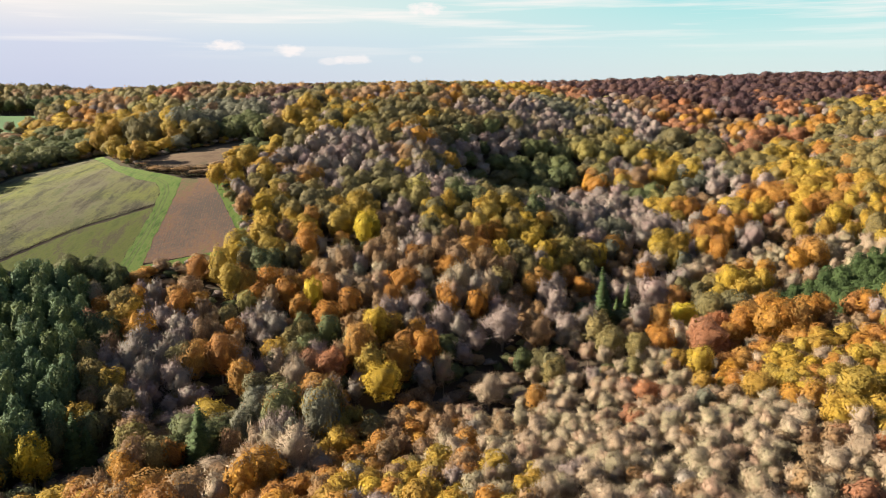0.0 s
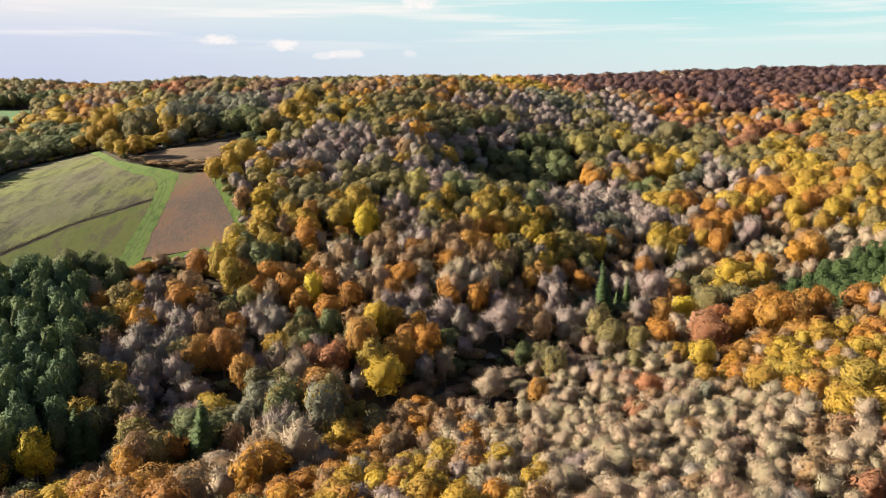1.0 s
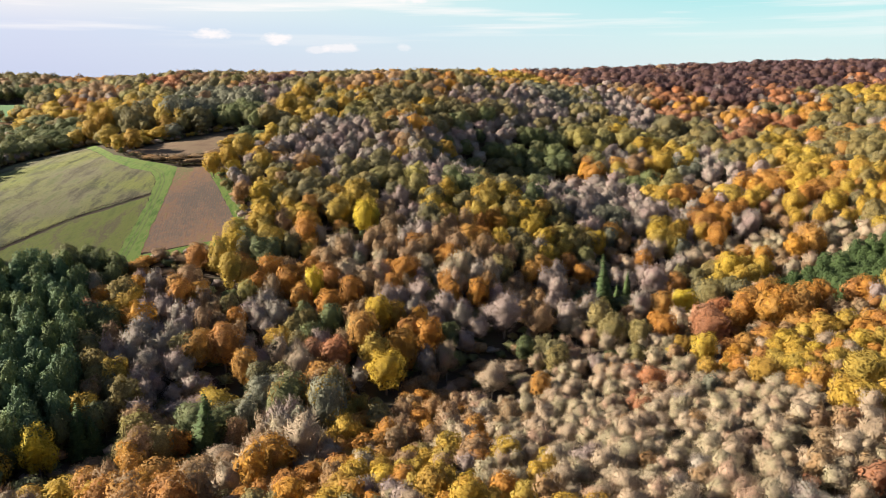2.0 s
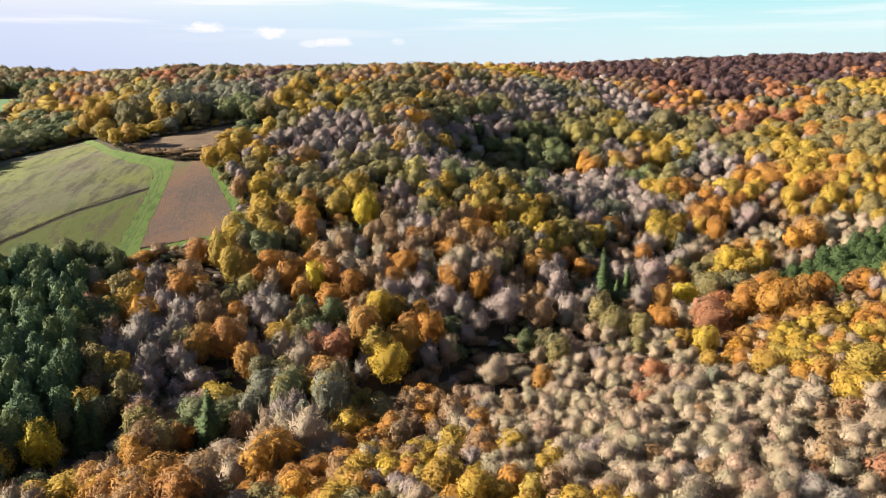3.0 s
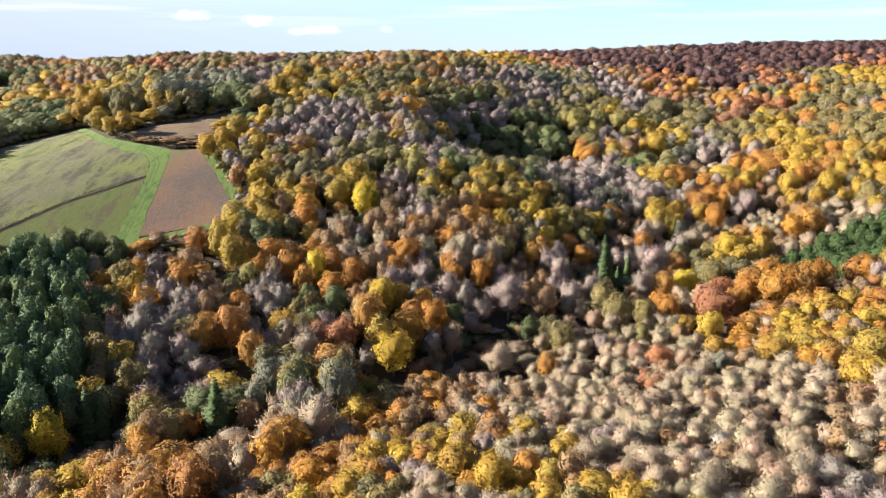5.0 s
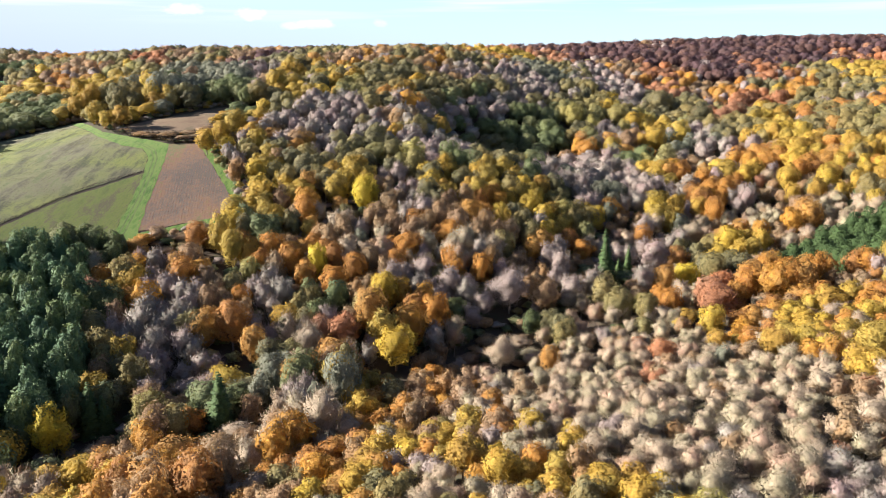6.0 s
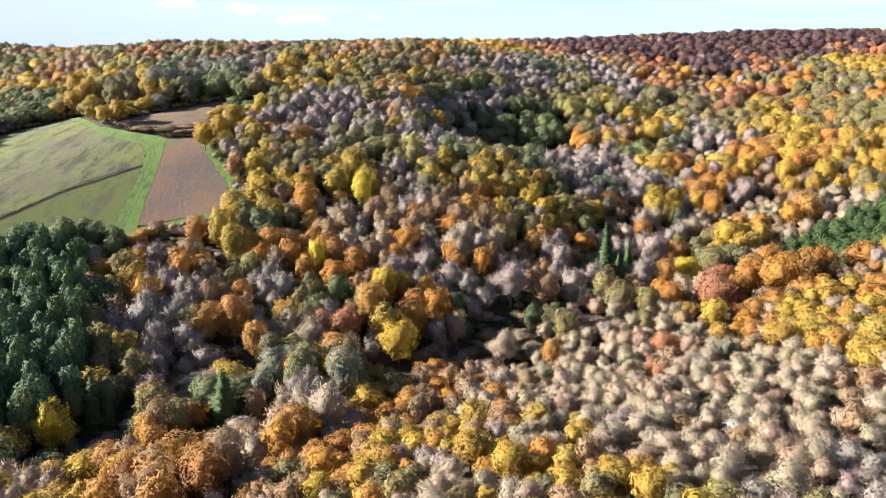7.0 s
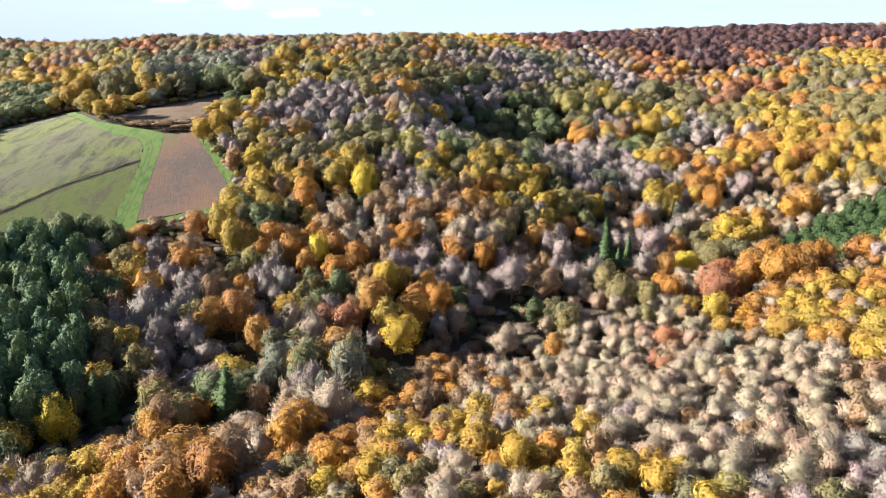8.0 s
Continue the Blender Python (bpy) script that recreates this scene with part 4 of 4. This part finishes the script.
def plant():
    rng = np.random.default_rng(7)
    stuff, made = collections.defaultdict(list), collections.Counter()
    taken = np.array([(s[1], s[2], s[4], s[3]) for s in STANDOUT + STANDOUT_FAR])
    for kind, x, y, h, r, words in STANDOUT:
        tree(kind, x, y, h, r, lod=0, label=words)
    for kind, x, y, h, r, words in STANDOUT_FAR:
        tree(kind, x, y, h, r, lod=0 if y < 320 else 1, label=words)
    bands = (
        (72, 140, 4.5, 0), (140, 205, 4.7, 0), (205, 330, 6.5, 1), (330, 500, 7.7, 2), (500, 660, 7.8, 3), (660, 960, 10.2, 3),
    )
    for y0, y1, step, lod in bands:
        x, y = scatter(rng, y0, y1, step, lambda v: 0.635 * v + 14)
        if y0 >= 660:
            ok = (x > -120 - (y - 660) * 0.2) | (y < 700) | ((x < -230) & (y < 840))
            x, y = x[ok], y[ok]
        far = np.min(np.hypot((x[:, None] - taken[:, 0]) / (taken[:, 2] + 0.4), (y[:, None] - taken[:, 1] + taken[:, 3] * 0.2) / (taken[:, 3] * 0.2 + taken[:, 2])), axis=1) > 1
        x, y = x[far], y[far]
        sparse = (y < 205) & ~is_scrub(x, y) & (rng.uniform(0, 1, len(x)) < 0.46)
        x, y = x[~sparse], y[~sparse]
        out = ~(inside(STANDS[0], x, y) | inside(STANDS[1], x, y))
        x, y = x[out], y[out]
        kinds = kinds_at(rng, x, y)
        low = is_scrub(x, y)
        for px, py, kind, scrub in zip(x, y, kinds, low):
            if scrub:
                big = rng.uniform(0, 1)
                h, r = 3.6 + 3.6 * big + rng.uniform(-0.4, 0.4), 1.9 + 1.3 * big + rng.uniform(-0.2, 0.2)
            else:
                big = rng.uniform(0, 1) ** 1.6
                h, r = rng.uniform(9.5, 12.5) + 3.0 * big, 3.2 + 1.9 * big + rng.uniform(-0.2, 0.2) + (0.0 if py < 205 else 0.15 if py < 330 else 1.1)
            if growth(px, py) < 0.4:
                kind = "russet"
            if scrub and kind in ("gold", "orange") and rng.uniform() < 0.34:
                kind = ("bare", "russet", "thin_orange")[rng.integers(3)]
            if scrub and kind in ("rust", "thin_rust"):
                kind = ("thin_rust", "bare", "russet")[int(px * 7) % 3]
            if kind in ("bare", "grey", "russet"):
                r *= 0.93
            if kind in ("gold", "orange"):
                h, r = h * 1.06, r * 1.05
            if not scrub and kind in ("bare", "russet", "thin_rust") and px > 5 + max(0, py - 220) * 0.45:
                h, r = h * 0.68, r * 0.85
            tall = growth(px, py)
            h, r = h * tall, r * (1.15 if 0.4 < tall < 0.85 else min(1.15, max(1.0, tall ** 0.5)))
            near = lod < 2 and made[kind] < 300
            made[kind] += near
            if near:
                tree(kind, px, py, h, r, rng.integers(3), 0 if math.hypot(px, py) < (112 if scrub else 128) else 1)
            else:
                stuff[kind, max(lod, 1)].append((px, py, h, r, rng.uniform(0, 6.283), rng.integers(3), rng.uniform()))
    for stand, tall, kind in zip(STANDS, (17.0, 11.0), ("pine", "fir")):
        x, y = scatter(rng, 145, 262, 5.4, lambda v: 0.64 * v + 60)
        ok = inside(stand, x, y)
        for px, py in zip(x[ok], y[ok]):
            tree(kind, px, py, tall * rng.uniform(0.84, 1.12), rng.uniform(3.4, 4.8), rng.integers(3), 1)
    # low growth under the trees of the valley
    x, y = scatter(rng, 140, 330, 4.6, lambda v: 0.62 * v + 10)
    ok = ~is_scrub(x, y) & ~(inside(STANDS[0], x, y) | inside(STANDS[1], x, y)) & (rng.uniform(0, 1, len(x)) < 0.6)
    for px, py in zip(x[ok], y[ok]):
        kind = ("green", "russet", "grey", "green", "olive")[rng.choice(5)]
        stuff[kind, 3].append((px, py, rng.uniform(2.0, 5.0), rng.uniform(1.8, 3.0), rng.uniform(0, 6.283), rng.integers(3), rng.uniform()))
    # unseen trees added up the valley side beyond the pines, to shade the valley
    for y0, y1, off in ((72, 150, 62), (150, 262, 55)):
        x, y = scatter(rng, y0, y1, 7.5, lambda v: 0.635 * v + 14 + off)
        ok = (x < -(0.635 * y + 14) * 0.94) & ~inside(STANDS[0], x, y)
        for px, py in zip(x[ok], y[ok]):
            kind = ("olive", "grey", "gold", "green")[rng.choice(4)]
            stuff[kind, 2].append((px, py, rng.uniform(11, 15), rng.uniform(3.6, 5.0), rng.uniform(0, 6.283), rng.integers(3), rng.uniform()))
    # the wood goes on below and behind the camera
    x, y = scatter(rng, -70, 71, 8.5, lambda v: 110 + 0 * v)
    for px, py, kind in zip(x, y, kinds_at(rng, x, np.maximum(y, 95 + y * 0.2))):
        stuff[kind, 3].append((px, py, rng.uniform(6, 9), rng.uniform(3.2, 4.6), rng.uniform(0, 6.283), rng.integers(3), rng.uniform()))
    # the old hedge along the pasture
    for i, (px, py) in enumerate(along([(-217, 346), (-223, 385), (-216, 404), (-201, 422)], 3.0)):
        for off in (0.0, 5.0):
            kind = ("lime", "sage", "olive", "sage", "russet", "grey")[rng.choice(6)]
            tree(kind, px - off + rng.uniform(-1, 1), py + off * 0.4 + rng.uniform(-1, 1), rng.uniform(4.5, 7.0) + off * 0.3, rng.uniform(2.3, 3.2), rng.integers(3), 1)
    # bushes close the edge of the wood towards the fields
    x, y = scatter(rng, 240, 470, 2.9, lambda v: np.minimum(0.64 * v + 42, 260))
    edge = ~clear_of_fields(x, y, 9.0) & (x < -60) & clear_of_fields(x, y, 1.2)
    for px, py in zip(x[edge], y[edge]):
        kind = ("russet", "green", "olive", "grey", "thin_gold")[rng.choice(5, p=(0.3, 0.2, 0.18, 0.2, 0.12))]
        stuff[kind, 2].append((px, py, rng.uniform(1.8, 4.2) * min(1.0, growth(px, py) * 1.4), rng.uniform(1.2, 2.2), rng.uniform(0, 6.283), rng.integers(3), rng.uniform()))
    for (kind, lod), rows in stuff.items():
        crown_v, crown_f, facing, lace, tone, trunk_v, trunk_f, k, kt = [], [], [], [], [], [], [], 0, 0
        zs = ground_z([r[0] for r in rows], [r[1] for r in rows])
        for (px, py, h, r, turn, var, t), z in zip(rows, zs):
            (tv, tf), (cv, cf, cn, cl) = SHAPES[kind, lod, var]
            m = np.array([[math.cos(turn), -math.sin(turn), 0], [math.sin(turn), math.cos(turn), 0], [0, 0, 1]]) @ np.diag((r / TREE_R, r / TREE_R, h / TREE_H))
            v = cv @ m.T + (px, py, z)
            crown_v.append(v)
            crown_f.append(cf + k)
            facing.append(unit(cn @ np.linalg.inv(m)))
            lace.append(cl)
            tone.append(np.full(len(v), t))
            k += len(v)
            w = tv @ m.T + (px, py, z)
            trunk_v.append(w)
            trunk_f.append(tf + kt)
            kt += len(w)
        name, words = NAMES[kind]
        ob = tagged(new("woodland"), "woodland where each is a " + words, "woodland", kind="stuff")
        ob.location = (0, 0, 0)
        new("crowns", raw_mesh("crowns", np.concatenate(crown_v), np.concatenate(crown_f), LEAF[kind], np.concatenate(tone), np.concatenate(facing), np.concatenate(lace))).parent = ob
        new("trunks", raw_mesh("trunks", np.concatenate(trunk_v), np.concatenate(trunk_f), BARK)).parent = ob


plant()


# ---------------------------------------------------------------- rows in the fields
def planted_rows(name, poly, spacing, along, wide, height, mat, label, seed):
    """Close rows of low plants: an uneven ridge of leaves along each row, broken by gaps."""
    rng = np.random.default_rng(seed)
    a = np.array(along) / np.hypot(*along)
    b = np.array((a[1], -a[0]))
    mid = np.mean(poly, 0)
    vs, fs, tone, k = [], [], [], 0
    step = 0.6
    for s in np.arange(-80, 80, spacing):
        t = np.arange(-80, 80, step)
        side = s + rng.normal(0, 0.05, len(t))
        x, y = mid[0] + a[0] * t + b[0] * side, mid[1] + a[1] * t + b[1] * side
        keep = inside(poly, x, y) & (rng.uniform(0, 1, len(t)) > 0.05)
        z = ground_z(x, y)
        for i in np.where(keep)[0]:
            h, w, l = height * rng.uniform(0.6, 1.15), wide * rng.uniform(0.6, 1.2), step * rng.uniform(0.7, 1.0)
            c = np.array((x[i], y[i], z[i]))
            top = c + (*(b * rng.normal(0, 0.08)), h)
            foot = [c + (*(b * u * w + a * v * l), 0.05) for u, v in ((-1, -1), (1, -1), (1, 1), (-1, 1))]
            vs += foot + [top - (*(a * l * 0.5), 0.0), top + (*(a * l * 0.5), rng.normal(0, 0.08))]
            fs += [(k, k + 1, k + 4), (k + 1, k + 2, k + 5), (k + 1, k + 5, k + 4), (k + 2, k + 3, k + 5), (k + 3, k, k + 4), (k + 3, k + 4, k + 5)]
            tone += [rng.uniform()] * 6
            k += 6
    return tagged(new(name, raw_mesh(name, vs, fs, mat, tone)), label, "crop", kind="stuff")


planted_rows("vine_rows", POLYGONS["vineyard"], 1.05, (-0.16, 1.0), 0.30, 0.13, VINE_RED, "rows of reddish brown autumn vines", 3)
planted_rows("green_rows", POLYGONS["green_vineyard"], 1.1, (0.02, 1.0), 0.26, 0.15, VINE_GREEN, "rows of low green plants with dark gaps", 4)


def low_growth(name, x, y, per, size, height, mat, label, seed, category="undergrowth"):
    """Low tufts or brambles round the points given."""
    rng = np.random.default_rng(seed)
    c = np.repeat(np.stack([x, y, ground_z(x, y)], 1), per, 0)
    c = c + rng.normal(0, 1, c.shape) * (size * 0.8, size * 0.8, 0)
    c[:, 2] += 0.1 + rng.uniform(0, 1, len(c)) ** 1.3 * height
    v, f = flakes(rng, c, rng.normal(0, 0.7, c.shape) + (0, 0, 0.8), np.full(len(c), size))
    tone = np.repeat(np.repeat(rng.uniform(0, 1, len(x)), per), 3)
    return tagged(new(name, raw_mesh(name, v, f, mat, tone)), label, category, kind="stuff")


DITCH = [(-125, 325), (-130, 321), (-134, 316), (-138, 311), (-143, 304), (-145, 300), (-151, 289), (-155, 280), (-158, 274), (-161, 267), (-165, 258), (-172, 249)]
p = along(DITCH, 0.35)
low_growth("ditch_growth", p[:, 0], p[:, 1], 4, 0.36, 0.7, BRAMBLE, "dark rank growth along a narrow ditch", 11)
rng = np.random.default_rng(12)
q = np.stack([rng.uniform(-162, -104, 900), rng.uniform(357, 379, 900)], 1)
q = q[clear_of_fields(q[:, 0], q[:, 1], 0.5)]
low_growth("brambles", q[:, 0], q[:, 1], 10, 0.55, 1.8, BRAMBLE, "low reddish brown brambles beside the stubble field", 13)
q = np.stack([rng.uniform(-222, -120, 26000), rng.uniform(245, 416, 26000)], 1)
q = q[inside(POLYGONS["pasture"], q[:, 0], q[:, 1])]
u, v = q[:, 0] * 0.85 - q[:, 1] * 0.53, q[:, 0] * 0.53 + q[:, 1] * 0.85
q = q[rng.uniform(-1, 1, len(q)) < np.sin(u * 0.33 + np.sin(v * 0.06) * 2) * np.sin(v * 0.07 + u * 0.05) + 0.1]
low_growth("pasture_tufts", q[:, 0], q[:, 1], 2, 0.24, 0.22, TUFT, "tufts of dry grass and weeds in the pasture", 14, "grass")

TRACK_LINE = [(-190, 416), (-176, 396), (-161, 376), (-152, 367), (-143, 361), (-135, 356), (-129, 350), (-125, 340), (-122.5, 325), (-119.5, 300), (-118, 280), (-117, 266)]


def wheel_rut(offset):
    """One wheel's worn strip along the track."""
    p = along(TRACK_LINE, 2.0)
    d = np.gradient(p, axis=0)
    for _ in range(3):
        d[1:-1] = (d[:-2] + d[1:-1] + d[2:]) / 3
    s = unit(np.stack([d[:, 1], -d[:, 0]], 1))
    w = 0.30 + 0.10 * np.sin(np.arange(len(p)) * 1.7)
    l, r = p + s * (offset - w)[:, None], p + s * (offset + w)[:, None]
    v = np.concatenate([np.column_stack([e, ground_z(e[:, 0], e[:, 1]) + 0.206]) for e in (l, r)])
    i = np.arange(len(p) - 1)
    n = len(p)
    me = raw_mesh("wheel_rut", v, np.stack([i, i + n, i + n + 1, i + 1], 1), RUT)
    if me.polygons[0].normal.z < 0:
        me.flip_normals()
    tagged(new("wheel_rut", me), "worn wheel rut in the grass track", "track", kind="structure")


wheel_rut(-0.8)
wheel_rut(0.8)
